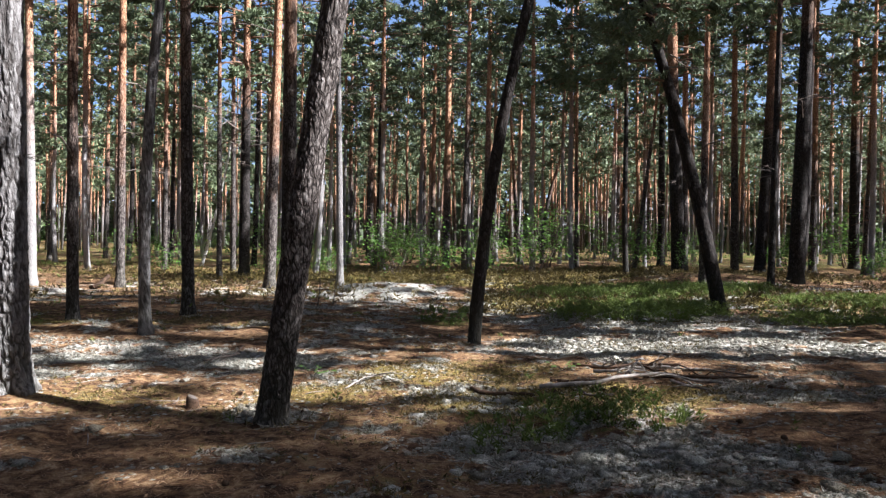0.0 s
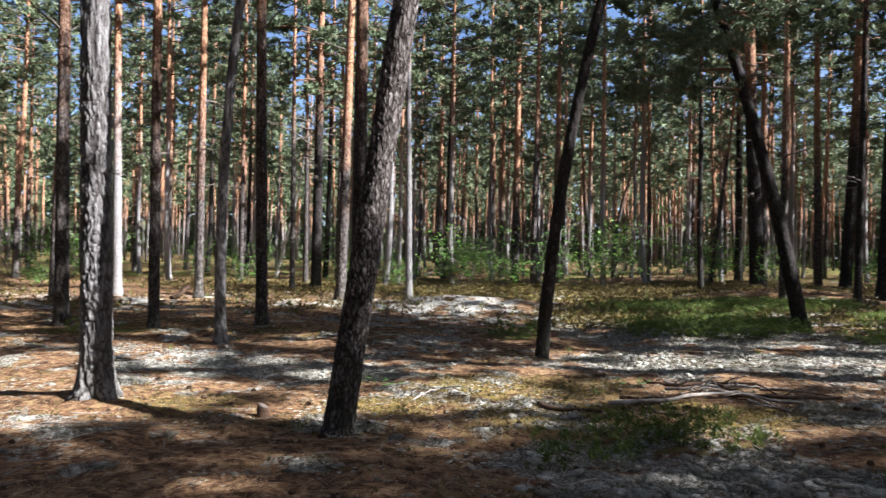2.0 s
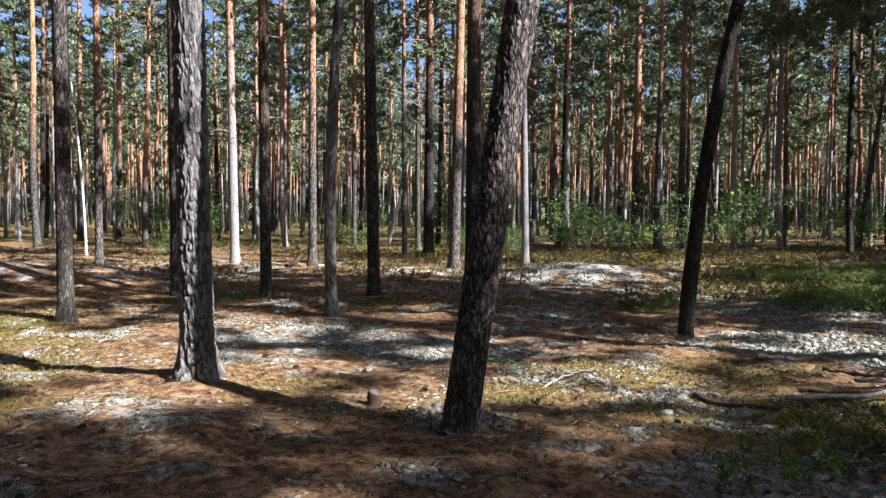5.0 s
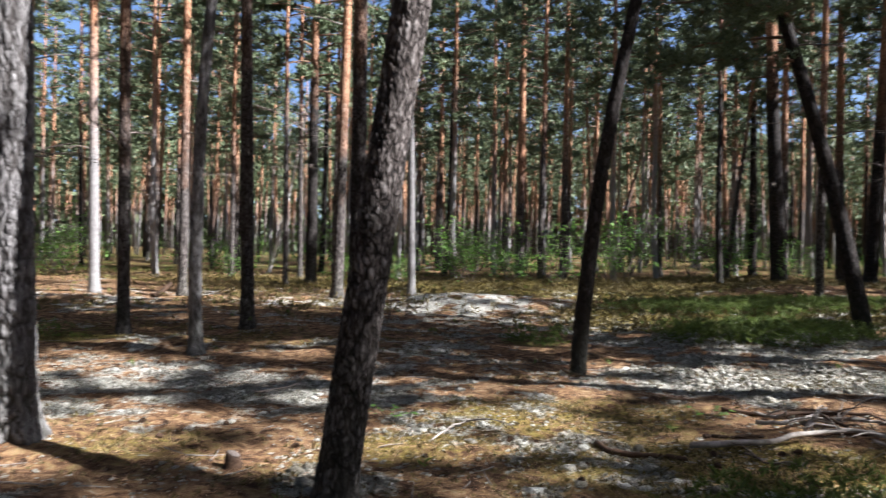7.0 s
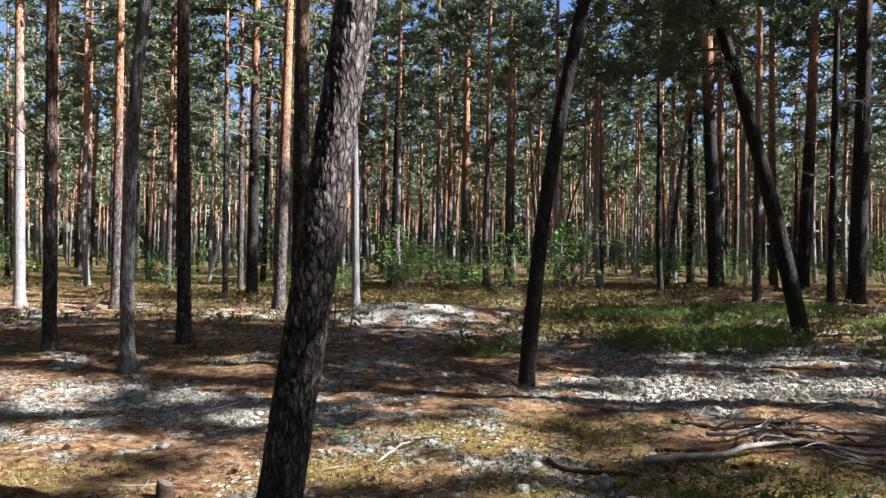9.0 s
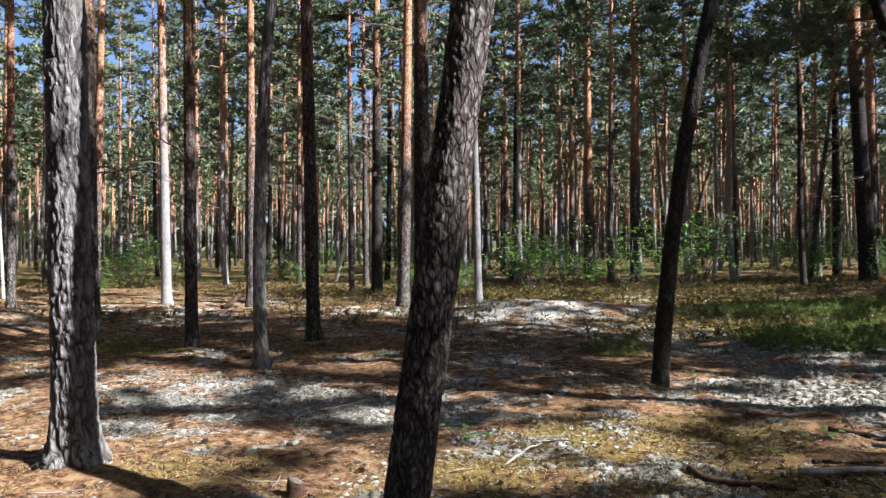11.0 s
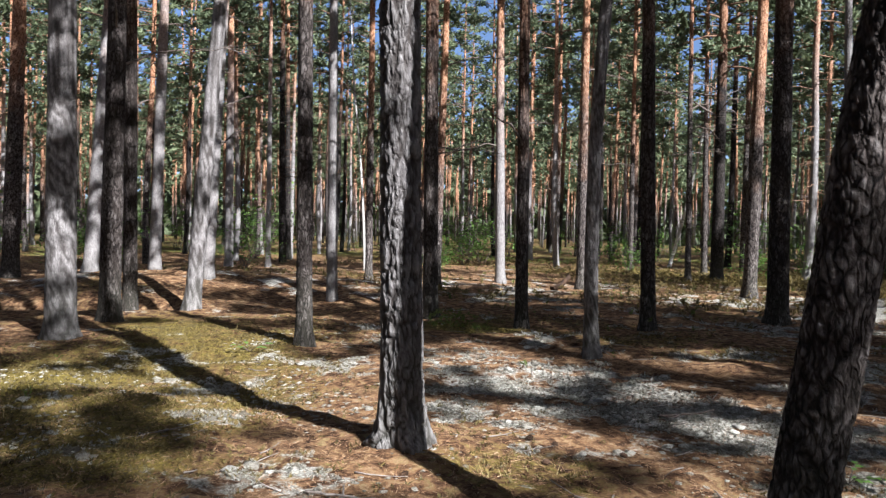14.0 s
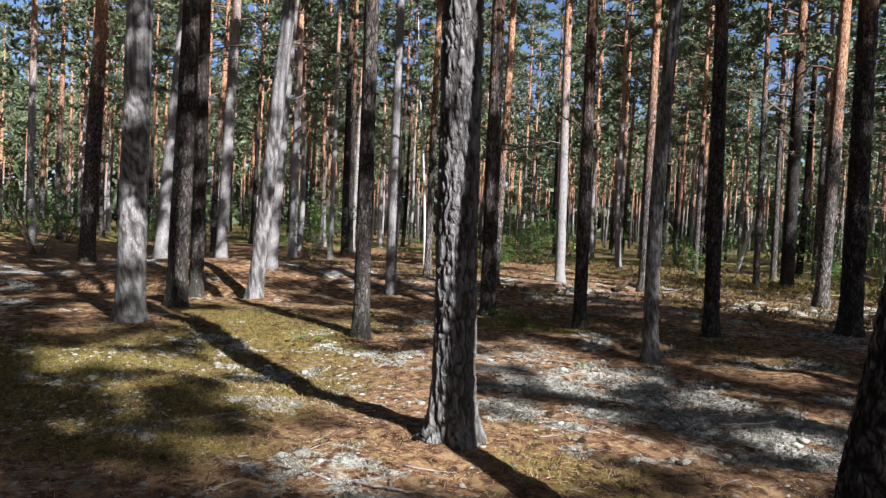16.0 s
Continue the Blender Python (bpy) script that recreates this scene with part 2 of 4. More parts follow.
def blob(x, y, cx, cy, rx, ry, turn=0.0):
    """1 in the middle of an ellipse, 0 at its rim and beyond."""
    c, s = math.cos(radians(turn)), math.sin(radians(turn))
    u, v = ((x - cx) * c + (y - cy) * s) / rx, (-(x - cx) * s + (y - cy) * c) / ry
    return np.clip(1 - np.sqrt(u * u + v * v), 0, 1)


def ground_z(x, y):
    x, y = np.asarray(x, float), np.asarray(y, float)
    z = 0.05 + 0.25 * smooth(0, 9, x)
    z = z + 0.10 * (vnoise(x / 3.1, y / 3.1, 0, 3) - 0.5) + 0.05 * (vnoise(x / 0.7, y / 0.7, 0, 4) - 0.5)
    z = z + 0.05 * (vnoise(x / 0.2, y / 0.22, 0, 5) - 0.5)
    for cx, cy, rx, ry, h in ((-1.7, 19.5, 3.2, 2.4, 0.30), (-15.5, 11.5, 5.0, 3.5, 0.42), (-13.5, 14.5, 5.0, 3.0, 0.30), (3.3, 13.8, 2.4, 1.3, 0.14), (-5.2, 11.4, 1.5, 0.8, 0.12), (7.5, 24.0, 4.0, 3.0, 0.22)):
        z = z + h * smooth(0, 0.9, blob(x, y, cx, cy, rx, ry))
    z = z - 0.22 * smooth(0, 0.8, blob(x, y, -13.6, 8.6, 3.6, 0.7, 38)) - 0.10 * smooth(0, 0.7, blob(x, y, -6.6, 7.3, 2.6, 1.3))
    z = z + 0.05 * smooth(0, 0.9, blob(x, y, -3.7, 6.8, 0.9, 0.7))
    r = np.hypot(x, y)
    return z + smooth(35, 130, r) * 1.2 * (vnoise(x / 40, y / 40, 0, 6) - 0.3)


def gz(x, y):
    return float(ground_z(x, y))


def mesh_np(name, V, F, mat, shade=True):
    """A mesh from arrays of places and of triangles or quads."""
    me = bpy.data.meshes.new(name)
    V, F = np.asarray(V, np.float32), np.asarray(F, np.int32)
    n, k = F.shape
    me.vertices.add(len(V))
    me.vertices.foreach_set("co", V.ravel())
    me.loops.add(n * k)
    me.loops.foreach_set("vertex_index", F.ravel())
    me.polygons.add(n)
    me.polygons.foreach_set("loop_start", np.arange(n, dtype=np.int32) * k)
    me.polygons.foreach_set("use_smooth", np.full(n, shade))
    me.update(calc_edges=True)
    me.materials.append(mat)
    return me


def part(name, me, parent, label=""):
    ob = new(name, me)
    ob.parent = parent
    return tagged(ob, label) if label else ob


def joined(pieces):
    """One pair of arrays out of many."""
    vs, fs, k = [], [], 0
    for V, F in pieces:
        vs.append(V)
        fs.append(F + k)
        k += len(V)
    return np.concatenate(vs), np.concatenate(fs)


def tube(P, R, segs=6, wobble=None):
    """A tube of quads along the points P with radii R, closed to a tip at the end."""
    P, R = np.asarray(P, float), np.asarray(R, float)
    T = np.gradient(P, axis=0)
    T /= np.linalg.norm(T, axis=1, keepdims=True) + 1e-9
    ref = np.array([1.0, 0, 0]) if abs(T[0, 0]) < 0.8 else np.array([0, 1.0, 0])
    A = np.cross(T, ref)
    A /= np.linalg.norm(A, axis=1, keepdims=True)
    B = np.cross(T, A)
    a = np.linspace(0, 2 * math.pi, segs, endpoint=False)
    rr = R[:, None] * (1 if wobble is None else wobble)
    V = P[:, None] + rr[..., None] * (np.cos(a)[None, :, None] * A[:, None] + np.sin(a)[None, :, None] * B[:, None])
    i, j = np.meshgrid(np.arange(len(P) - 1), np.arange(segs), indexing="ij")
    q = np.stack([i * segs + j, i * segs + (j + 1) % segs, (i + 1) * segs + (j + 1) % segs, (i + 1) * segs + j], -1).reshape(-1, 4)
    q = q[:, ::-1]
    V = V.reshape(-1, 3)
    cap0, cap1 = len(V), len(V) + 1
    V = np.concatenate([V, P[:1], P[-1:]])
    j = np.arange(segs)
    lid = (len(P) - 1) * segs
    caps = np.concatenate([np.stack([np.full(segs, cap0), j, (j + 1) % segs, np.full(segs, cap0)], -1), np.stack([np.full(segs, cap1), lid + (j + 1) % segs, lid + j, np.full(segs, cap1)], -1)])
    return V, np.concatenate([q, caps])


def tris_of(F):
    """Quads (a repeated corner marks a triangle) as triangles."""
    t = np.concatenate([F[:, [0, 1, 2]], F[:, [0, 2, 3]]])
    ok = (t[:, 0] != t[:, 1]) & (t[:, 1] != t[:, 2]) & (t[:, 0] != t[:, 2])
    return t[ok]


def tube_t(P, R, segs=5):
    V, F = tube(P, R, segs)
    return V, tris_of(F)


def axis_of(height, lean, bend, n, foot=-0.15):
    """The line of a trunk from its foot: lean in metres a metre, bend the sideways bow at 6 m height."""
    s = np.concatenate([np.linspace(foot, 3.0, n // 2, endpoint=False), np.linspace(3.0, height, n - n // 2)])
    k = s / 6.0
    way = np.where(s < 6, 1.0, np.maximum(0.25, 1 - (s - 6) / 10))  # leaning stems right themselves higher up
    run = np.concatenate([[0], np.cumsum(np.diff(s) * way[1:])]) + s[0]
    bow = 4 * np.clip(k, 0, 1) * (1 - np.clip(k, 0, 1))
    return s, np.stack([lean[0] * run + bend[0] * bow, lean[1] * run + bend[1] * bow, s], -1)


def trunk_arrays(height, d, lean=(0, 0), bend=(0, 0), segs=12, rings=24, seed=0, relief=0.0, cell=(0.05, 0.18), flare=0.45):
    s, P = axis_of(height, lean, bend, rings)
    r = 0.5 * d * np.power(np.clip(1.07 - s / height, 0.03, 1.1), 0.75)
    a = np.linspace(0, 2 * math.pi, segs, endpoint=False)
    rs = np.random.default_rng(seed)
    root = sum(np.cos(k * a + rs.uniform(0, 6.28)) * w for k, w in ((3, 0.5), (5, 0.35), (2, 0.4)))
    w = 1 + np.exp(-np.clip(s, 0, None) / 0.13)[:, None] * flare * (0.75 + 0.55 * root[None])
    # slow unevenness of the stem
    x0, y0 = np.cos(a)[None] * r[:, None], np.sin(a)[None] * r[:, None]
    z0 = np.repeat(s[:, None], segs, 1)
    w = w * (1 + 0.09 * (vnoise(x0 / 0.09 + 5, y0 / 0.09, z0 / 0.55, seed) - 0.5))
    groove = None
    if relief:
        b1, b2 = vnoise(x0 / 0.05, y0 / 0.05, z0 / 0.09, seed + 1) - 0.5, vnoise(x0 / 0.05, y0 / 0.05, z0 / 0.09, seed + 2) - 0.5
        groove = 1 - smooth(0.02, 0.26, cell_edge(x0 / cell[0] + 1.7 * b1, y0 / cell[0] + 1.7 * b2, z0 / cell[1] + 1.4 * b1, seed))
        chip = vnoise(x0 / 0.018, y0 / 0.018, z0 / 0.03, seed + 3) - 0.5
        w = w * (1 + (relief * (0.35 - groove) + 0.3 * relief * chip) / np.maximum(r[:, None], 0.02))
    return (*tube(P, r, segs, w), s, P, groove)


def tufts(C, per, length, width, up=0.35, rs=None):
    """Needle tufts: at each of the places C some narrow pointed blades that spread outwards."""
    n = len(C) * per
    d = rs.normal(size=(n, 3))
    d[:, 2] = np.abs(d[:, 2]) * 0.8 + up * rs.random(n)
    d /= np.linalg.norm(d, axis=1, keepdims=True)
    side = np.cross(d, rs.normal(size=(n, 3)))
    side /= np.linalg.norm(side, axis=1, keepdims=True) + 1e-9
    base = np.repeat(C, per, 0) + rs.normal(size=(n, 3)) * length * 0.22
    L = length * rs.uniform(0.6, 1.2, (n, 1))
    V = np.stack([base - side * width / 2, base + side * width / 2, base + d * L], 1).reshape(-1, 3)
    return V, np.arange(3 * n).reshape(-1, 3)


def limb_line(start, heading, length, rise, sag, rs, n=6):
    u = np.linspace(0, 1, n)
    off = rs.normal(size=(n, 3)) * 0.035 * length * u[:, None]
    return np.stack([start[0] + math.cos(heading) * length * u, start[1] + math.sin(heading) * length * u, start[2] + length * (rise * u - sag * u * u)], -1) + off


def crown_arrays(height, base, spread, limbs, tuft_step, per, length, width, seed, centre=None, dead=6):
    """Limbs and needles of a pine's crown. centre: the trunk's line as (heights, places)."""
    rs = np.random.default_rng(seed)
    wood, spots = [], []

    def stem(z):
        if centre is None:
            return np.array([0, 0, z])
        s, P = centre
        return np.array([np.interp(z, s, P[:, k]) for k in range(3)])

    for i in range(limbs):
        f = (i + rs.random()) / limbs
        z = base + (height - base) * f ** 0.9
        L = spread * (0.35 + 0.9 * math.sin(math.pi * min(1, 0.18 + 0.8 * f))) * rs.uniform(0.55, 1.15)
        line = limb_line(stem(z), rs.uniform(0, 2 * math.pi), L, 0.15 + 0.5 * f + rs.uniform(-0.15, 0.15), 0.25, rs)
        wood.append(tube_t(line[[0, 2, 3, 5]], (np.array([0.03, 0.02, 0.014, 0.006])) * (1.3 - 0.7 * f), 3))
        for u in np.arange(0.55, 1.05, tuft_step / L):
            p = np.array([np.interp(u, np.linspace(0, 1, 6), line[:, k]) for k in range(3)]) + rs.normal(size=3) * np.array([0.16, 0.16, 0.06])
            size = rs.uniform(0.7, 1.25)
            for _ in range(6):  # close pads of shoots with gaps between them
                spots.append(p + size * rs.normal(size=3) * np.array([0.13, 0.13, 0.055]))
    for i in range(dead):
        z = base * rs.uniform(0.35, 1.0)
        L = rs.uniform(0.4, 1.7)
        wood.append(tube_t(limb_line(stem(z), rs.uniform(0, 6.28), L, rs.uniform(-0.1, 0.35), rs.uniform(0, 0.5), rs)[[0, 2, 3, 5]], np.array([0.016, 0.011, 0.008, 0.003]), 3))
    return joined(wood), tufts(np.array(spots), per, length, width, 0.35, rs)


# ---- ground ----
def axis_steps(a, b, step, grow, far):
    mid = list(np.arange(a, b, step))
    out, x, s = [], mid[-1], step
    while x < far:
        s *= grow
        x += s
        out.append(x)
    back, x, s = [], mid[0], step
    while x > -far:
        s *= grow
        x -= s
        back.append(x)
    return np.array(back[::-1] + mid + out)


def cover_at(x, y):
    """Shares of lichen, moss and bilberry on the floor."""
    n1, n2, n3 = vnoise(x / 1.6, y / 1.1, 0, 11), vnoise(x / 0.5, y / 0.4, 0, 12), vnoise(x / 2.4, y / 1.7, 0, 13)
    n4 = vnoise(x / 0.19, y / 0.16, 0, 14)
    lich = 0.27 + 0.5 * (n1 - 0.5) + 0.9 * (n2 - 0.5) + 0.8 * (n4 - 0.5)
    for cx, cy, rx, ry, a, w in ((3.0, 12.0, 3.6, 3.0, 0, 0.55), (3.6, 9.9, 4.0, 1.6, 0, 0.6), (-1.9, 20.0, 3.4, 4.0, 0, 0.7), (-2.9, 9.2, 2.4, 1.7, 0, 0.5), (-1.0, 8.8, 1.6, 1.0, 0, 0.35), (1.6, 5.2, 1.6, 0.9, 0, 0.6), (0.3, 5.6, 1.1, 0.8, 0, 0.35), (4.6, 7.4, 2.2, 1.3, 0, 0.55), (-4.4, 9.2, 1.4, 0.8, 0, 0.35), (-5.0, 11.3, 1.2, 0.6, 0, 0.6), (2.6, 4.4, 1.5, 0.8, 0, 0.35)):
        lich = lich + 0.5 * w * smooth(0, 0.6, blob(x, y, cx, cy, rx, ry, a))
    for cx, cy, rx, ry, w in ((-1.4, 5.2, 1.6, 1.2, 0.15), (-3.2, 6.9, 1.9, 0.8, 0.4), (-7.0, 12.5, 5.0, 2.2, 0.35), (-8.0, 7.0, 3.4, 2.2, 0.3), (-11.5, 10.0, 4.5, 3.5, 0.4), (0.6, 12.4, 1.4, 1.2, 0.3), (-5.9, 5.0, 2.8, 1.4, 0.45), (-3.2, 5.0, 1.2, 0.9, 0.2)):
        lich = lich - w * smooth(0, 0.6, blob(x, y, cx, cy, rx, ry))
    r = np.hypot(x, y - 2)
    lich = lich - 0.35 * smooth(20, 30, r)
    moss = 0.2 + 0.5 * (n3 - 0.5) + 0.3 * (n2 - 0.5)
    for cx, cy, rx, ry, w in ((0.2, 8.4, 1.9, 1.0, 0.4), (1.4, 7.0, 1.6, 0.9, 0.6), (-7.2, 7.0, 3.2, 2.4, 0.36), (-9.0, 9.5, 3.0, 2.0, 0.3), (4.5, 13.2, 3.4, 1.6, 0.4), (4.5, 18.5, 7.0, 5.0, 0.5), (2.5, 29.0, 13.0, 10.0, 0.5), (-8.0, 27.0, 9.0, 6.0, 0.35), (-7.0, 11.9, 1.4, 0.8, 0.6), (-0.9, 7.3, 0.8, 0.5, 0.3), (-6.2, 5.5, 2.6, 1.6, 0.35)):
        moss = moss + w * smooth(0, 0.6, blob(x, y, cx, cy, rx, ry))
    moss = moss + 0.2 * smooth(26, 45, r)
    berry = -0.2 + 0.25 * (n1 - 0.5)
    for cx, cy, rx, ry, w in ((3.3, 13.7, 2.1, 1.3, 1.1), (4.6, 19.0, 4.4, 2.4, 0.8), (6.6, 12.5, 2.2, 0.7, 0.8), (-0.1, 13.2, 0.8, 0.5, 0.7), (1.4, 6.15, 1.1, 0.45, 0.62), (8.5, 15.5, 3.0, 1.3, 0.8), (-7.0, 11.8, 0.9, 0.5, 0.6), (0.75, 5.6, 0.5, 0.4, 0.5)):
        berry = berry + w * smooth(0, 0.5, blob(x, y, cx, cy, rx, ry))
    berry = berry + 0.55 * smooth(27, 45, r) + 0.4 * smooth(24, 34, r) * (n3 - 0.4)
    return np.clip(lich, 0, 0.64), np.clip(moss, 0, 1), np.clip(berry, 0, 1)


gx, gy = axis_steps(-9, 7, 0.09, 1.06, 420), axis_steps(2.5, 16, 0.09, 1.06, 420)
X, Y = np.meshgrid(gx, gy)
Z = ground_z(X, Y)
nx, ny = len(gx), len(gy)
i, j = np.meshgrid(np.arange(ny - 1), np.arange(nx - 1), indexing="ij")
quads = np.stack([i * nx + j, i * nx + j + 1, (i + 1) * nx + j + 1, (i + 1) * nx + j], -1).reshape(-1, 4)
ground = new("ground", mesh_np("ground", np.stack([X, Y, Z], -1).reshape(-1, 3), quads, FLOOR))
shares = np.stack([*cover_at(X, Y), np.ones_like(X)], -1).reshape(-1, 4).astype(np.float32)
ground.data.color_attributes.new("cover", "FLOAT_COLOR", "POINT").data.foreach_set("color", shares.ravel())
tagged(ground, "forest floor of brown pine needles, pale lichen and moss", "forest floor", kind="structure")

# ---- pines that stand close enough to tell apart ----
CROWNS = []
for k in range(5):
    (WV, WF), (NV, NF) = crown_arrays(9.0, 0.0, 1.9, 50, 0.42, 8, 0.22, 0.085, 100 + k, dead=0)
    CROWNS.append((mesh_np("branchwork", WV, WF, LIMB), mesh_np("crown_needles", NV, NF, NEEDLES, False)))
TWIGS = []
for k in range(6):
    rs = np.random.default_rng(300 + k)
    L = (0.5, 0.8, 1.1, 1.4, 0.7, 1.8)[k]
    line = limb_line((0, 0, 0), 0.0, L, 0.1 + 0.06 * k, 0.25, rs, 7)
    bits = [tube_t(line, np.linspace(0.013 + 0.004 * L, 0.003, 7), 5)]
    for u in (2, 3, 4, 5):
        bits.append(tube_t(limb_line(line[u], rs.choice((-1, 1)) * rs.uniform(0.4, 1.0), L * 0.4, rs.uniform(-0.1, 0.4), 0.2, rs, 4), np.linspace(0.005, 0.0015, 4), 4))
    TWIGS.append(mesh_np("dead_branch", *joined(bits), DEAD_WOOD))

tree_count = 0


def label_for(bark, lean, d):
    """What sets a pine apart: its girth, lean and bark."""
    girth = "thick" if d > 0.36 else "slim" if d < 0.205 else "tall"
    way = "leaning" if math.hypot(*lean) > 0.05 else "straight"
    # dark grey covers plain bark and the copy with shade in its colour
    look_of = "pale grey sunlit bark" if bark is BARK_PALE_LIT else "bark turning orange-red higher up" if bark is BARK_RED else "dark grey fissured bark"
    return girth + " " + way + " pine with " + look_of


def pine(x, y, d, lean=(0.0, 0.0), bend=(0.0, 0.0), height=18.0, base=9.0, bark=None, segs=14, rings=30, relief=0.0, cell=(0.05, 0.18), flare=0.45, twigs=7, low=2.4, label="", crown=True, twig_size=1.0, form=None):
    """A single pine: trunk, crown of branches and needles, dead lower branches. form: which of the crowns it bears."""
    global tree_count
    tree_count += 1
    seed = 40 + tree_count
    rs = np.random.default_rng(seed)
    if form is None:
        height, base = height * rs.uniform(0.94, 1.06), base * rs.uniform(0.93, 1.07)
    root = tagged(new("pine_tree"), label or label_for(bark, lean, d), "pine tree", "pines of the forest")
    root.location = (x, y, gz(x, y))
    V, F, s, P, groove = trunk_arrays(height, d, lean, bend, segs, rings, seed, relief, cell, flare)
    stem = mesh_np("trunk", V, F, bark or BARK)
    if groove is not None:
        depth = np.concatenate([groove.ravel(), [0, 0]]).astype(np.float32)
        stem.attributes.new("fissure", "FLOAT", "POINT").data.foreach_set("value", depth)
    part("trunk", stem, root, "fissured pine bark")
    if crown:
        wood, needles = CROWNS[tree_count % 5 if form is None else form]
        at = [float(np.interp(base, s, P[:, k])) for k in range(3)]
        top = [float(np.interp(height, s, P[:, k])) for k in range(3)]
        turn = rs.uniform(0, 6.28) if form is None else 1.7 * x + y
        slope = Matrix(((1, 0, (top[0] - at[0]) / (height - base), 0), (0, 1, (top[1] - at[1]) / (height - base), 0), (0, 0, (height - base) / 9.0, 0), (0, 0, 0, 1)))
        for nm, me in (("branchwork", wood), ("crown", needles)):
            ob = tagged(part(nm, me, root), kind="stuff" if nm == "branchwork" else "")
            ob.matrix_basis = Matrix.Translation(at) @ slope @ Matrix.Rotation(turn, 4, "Z")
    for k in range(twigs):
        z = rs.uniform(low, base)
        at = [float(np.interp(z, s, P[:, c])) for c in range(3)]
        ob = part("dead_branch", TWIGS[rs.integers(0, 6)], root)
        ob.matrix_basis = pose(*at, 0, rs.uniform(-25, 15), rs.uniform(0, 360)) @ Matrix.Scale(twig_size * rs.uniform(0.8, 1.2), 4)
    return root


FINE = dict(segs=84, rings=330, relief=0.02, cell=(0.052, 0.42))
pine(-3.61, 6.75, 0.262, (-0.018, -0.012), bark=BARK_FURROWED, height=19, flare=0.7, twigs=2, low=4.5, label="thick pine with deeply furrowed grey bark and spreading roots", **FINE)
pine(-1.145, 6.14, 0.225, (0.146, 0.005), (-0.02, 0.0), bark=BARK_FLAKY, height=16, flare=0.25, twigs=2, low=4.5, segs=84, rings=360, relief=0.009, cell=(0.04, 0.075), label="leaning pine with dark flaky bark")
pine(0.41, 10.58, 0.172, (0.168, -0.008), (-0.17, 0.0), height=14, flare=0.15, twigs=3, low=3.5, segs=28, rings=120, relief=0.006, cell=(0.04, 0.09), label="slim leaning pine with flaky bark in shaded tones", bark=BARK_SHADED)
low_pine = pine(4.87, 13.98, 0.25, (-0.235, 0.10), (0.10, 0.0), bark=BARK_SHADED, height=13, base=5.2, flare=0.2, twigs=2, low=3.6, segs=24, rings=70, relief=0.006, label="strongly leaning pine in shaded tones with low dense boughs", twig_size=1.6)
for k, (z, turn, L) in enumerate(((4.3, 195, 2.2), (4.7, 160, 2.6), (5.0, 230, 2.0), (5.3, 185, 3.0), (5.6, 120, 2.2), (5.8, 20, 1.8), (6.2, 205, 2.6), (6.4, 300, 2.0))):
    q = np.random.default_rng(1500 + k)
    line = limb_line((-0.2 * z, 0.1 * z, z), radians(turn), L, 0.12, 0.22, q, 9)
    ob = part("bough", mesh_np("bough", *tube_t(line, np.linspace(0.03, 0.006, 9), 6), LIMB), low_pine)
    spots = np.concatenate([line[i] + q.normal(size=(9, 3)) * np.array([0.28, 0.28, 0.10]) for i in range(3, 9)])
    part("needles", mesh_np("needles", *tufts(spots, 22, 0.17, 0.03, 0.4, q), NEEDLES, False), ob)
pine(-4.27, 10.72, 0.16, (0.044, 0.02), (-0.12, -0.03), height=15, flare=0.75, segs=28, rings=120, relief=0.004, twigs=3, low=3.5, bark=BARK_FURROWED, label="slim grey pine with a flared foot")
pine(-4.79, 13.57, 0.215, (-0.018, -0.009), height=18, segs=20, rings=60, relief=0.005, bark=BARK_RED, twigs=5)
pine(-6.46, 12.71, 0.19, (-0.006, -0.006), height=17, segs=20, rings=60, relief=0.005, bark=BARK_RED, twigs=5)
pine(-5.29, 20.52, 0.29, (0.018, 0.005), height=19, bark=BARK_RED, twigs=4)
pine(-3.50, 15.65, 0.32, (-0.004, -0.002), height=19, segs=20, rings=60, relief=0.006, twigs=3, low=4)
pine(-3.31, 20.44, 0.19, (-0.02, -0.006), height=15, bark=BARK_FURROWED)
pine(-1.11, 37.04, 0.40, (0.0, 0.0), height=20, bark=BARK_RED, twigs=7)
pine(-2.21, 43.71, 0.33, height=19, bark=BARK_RED)
pine(-3.09, 48.64, 0.32, (-0.01, 0), height=19)
pine(0.85, 34.07, 0.32, (0.002, 0), height=18, twigs=8, low=4)
pine(8.54, 30.20, 0.55, (-0.045, 0.018), height=20, base=7, twigs=6, bark=BARK_SHADED)
pine(10.2, 39.74, 0.40, (-0.01, 0), height=19, bark=BARK_SHADED)
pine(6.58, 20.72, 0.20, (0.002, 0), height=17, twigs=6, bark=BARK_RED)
pine(12.21, 31.48, 0.46, (0.036, -0.015), height=20, twigs=6, bark=BARK_SHADED)
pine(8.80, 21.69, 0.20, (0.012, -0.004), height=17, twigs=5, bark=BARK_SHADED)
pine(9.90, 22.64, 0.44, (0.02, -0.009), height=20, twigs=6, bark=BARK_SHADED)
pine(-11.67, 19.85, 0.26, (-0.014, -0.009), height=18, bark=BARK_PALE_LIT)
pine(-17.85, 42.86, 0.33, (-0.01, 0), height=19)
pine(11.79, 33.22, 0.34, (-0.02, 0), height=18)
pine(12.69, 33.0, 0.32, (0.043, -0.016), height=18)
pine(15.57, 34.21, 0.34, height=19)
pine(20.13, 39.64, 0.52, (-0.01, 0), height=20, bark=BARK_SHADED)
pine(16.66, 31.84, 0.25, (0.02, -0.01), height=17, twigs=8)
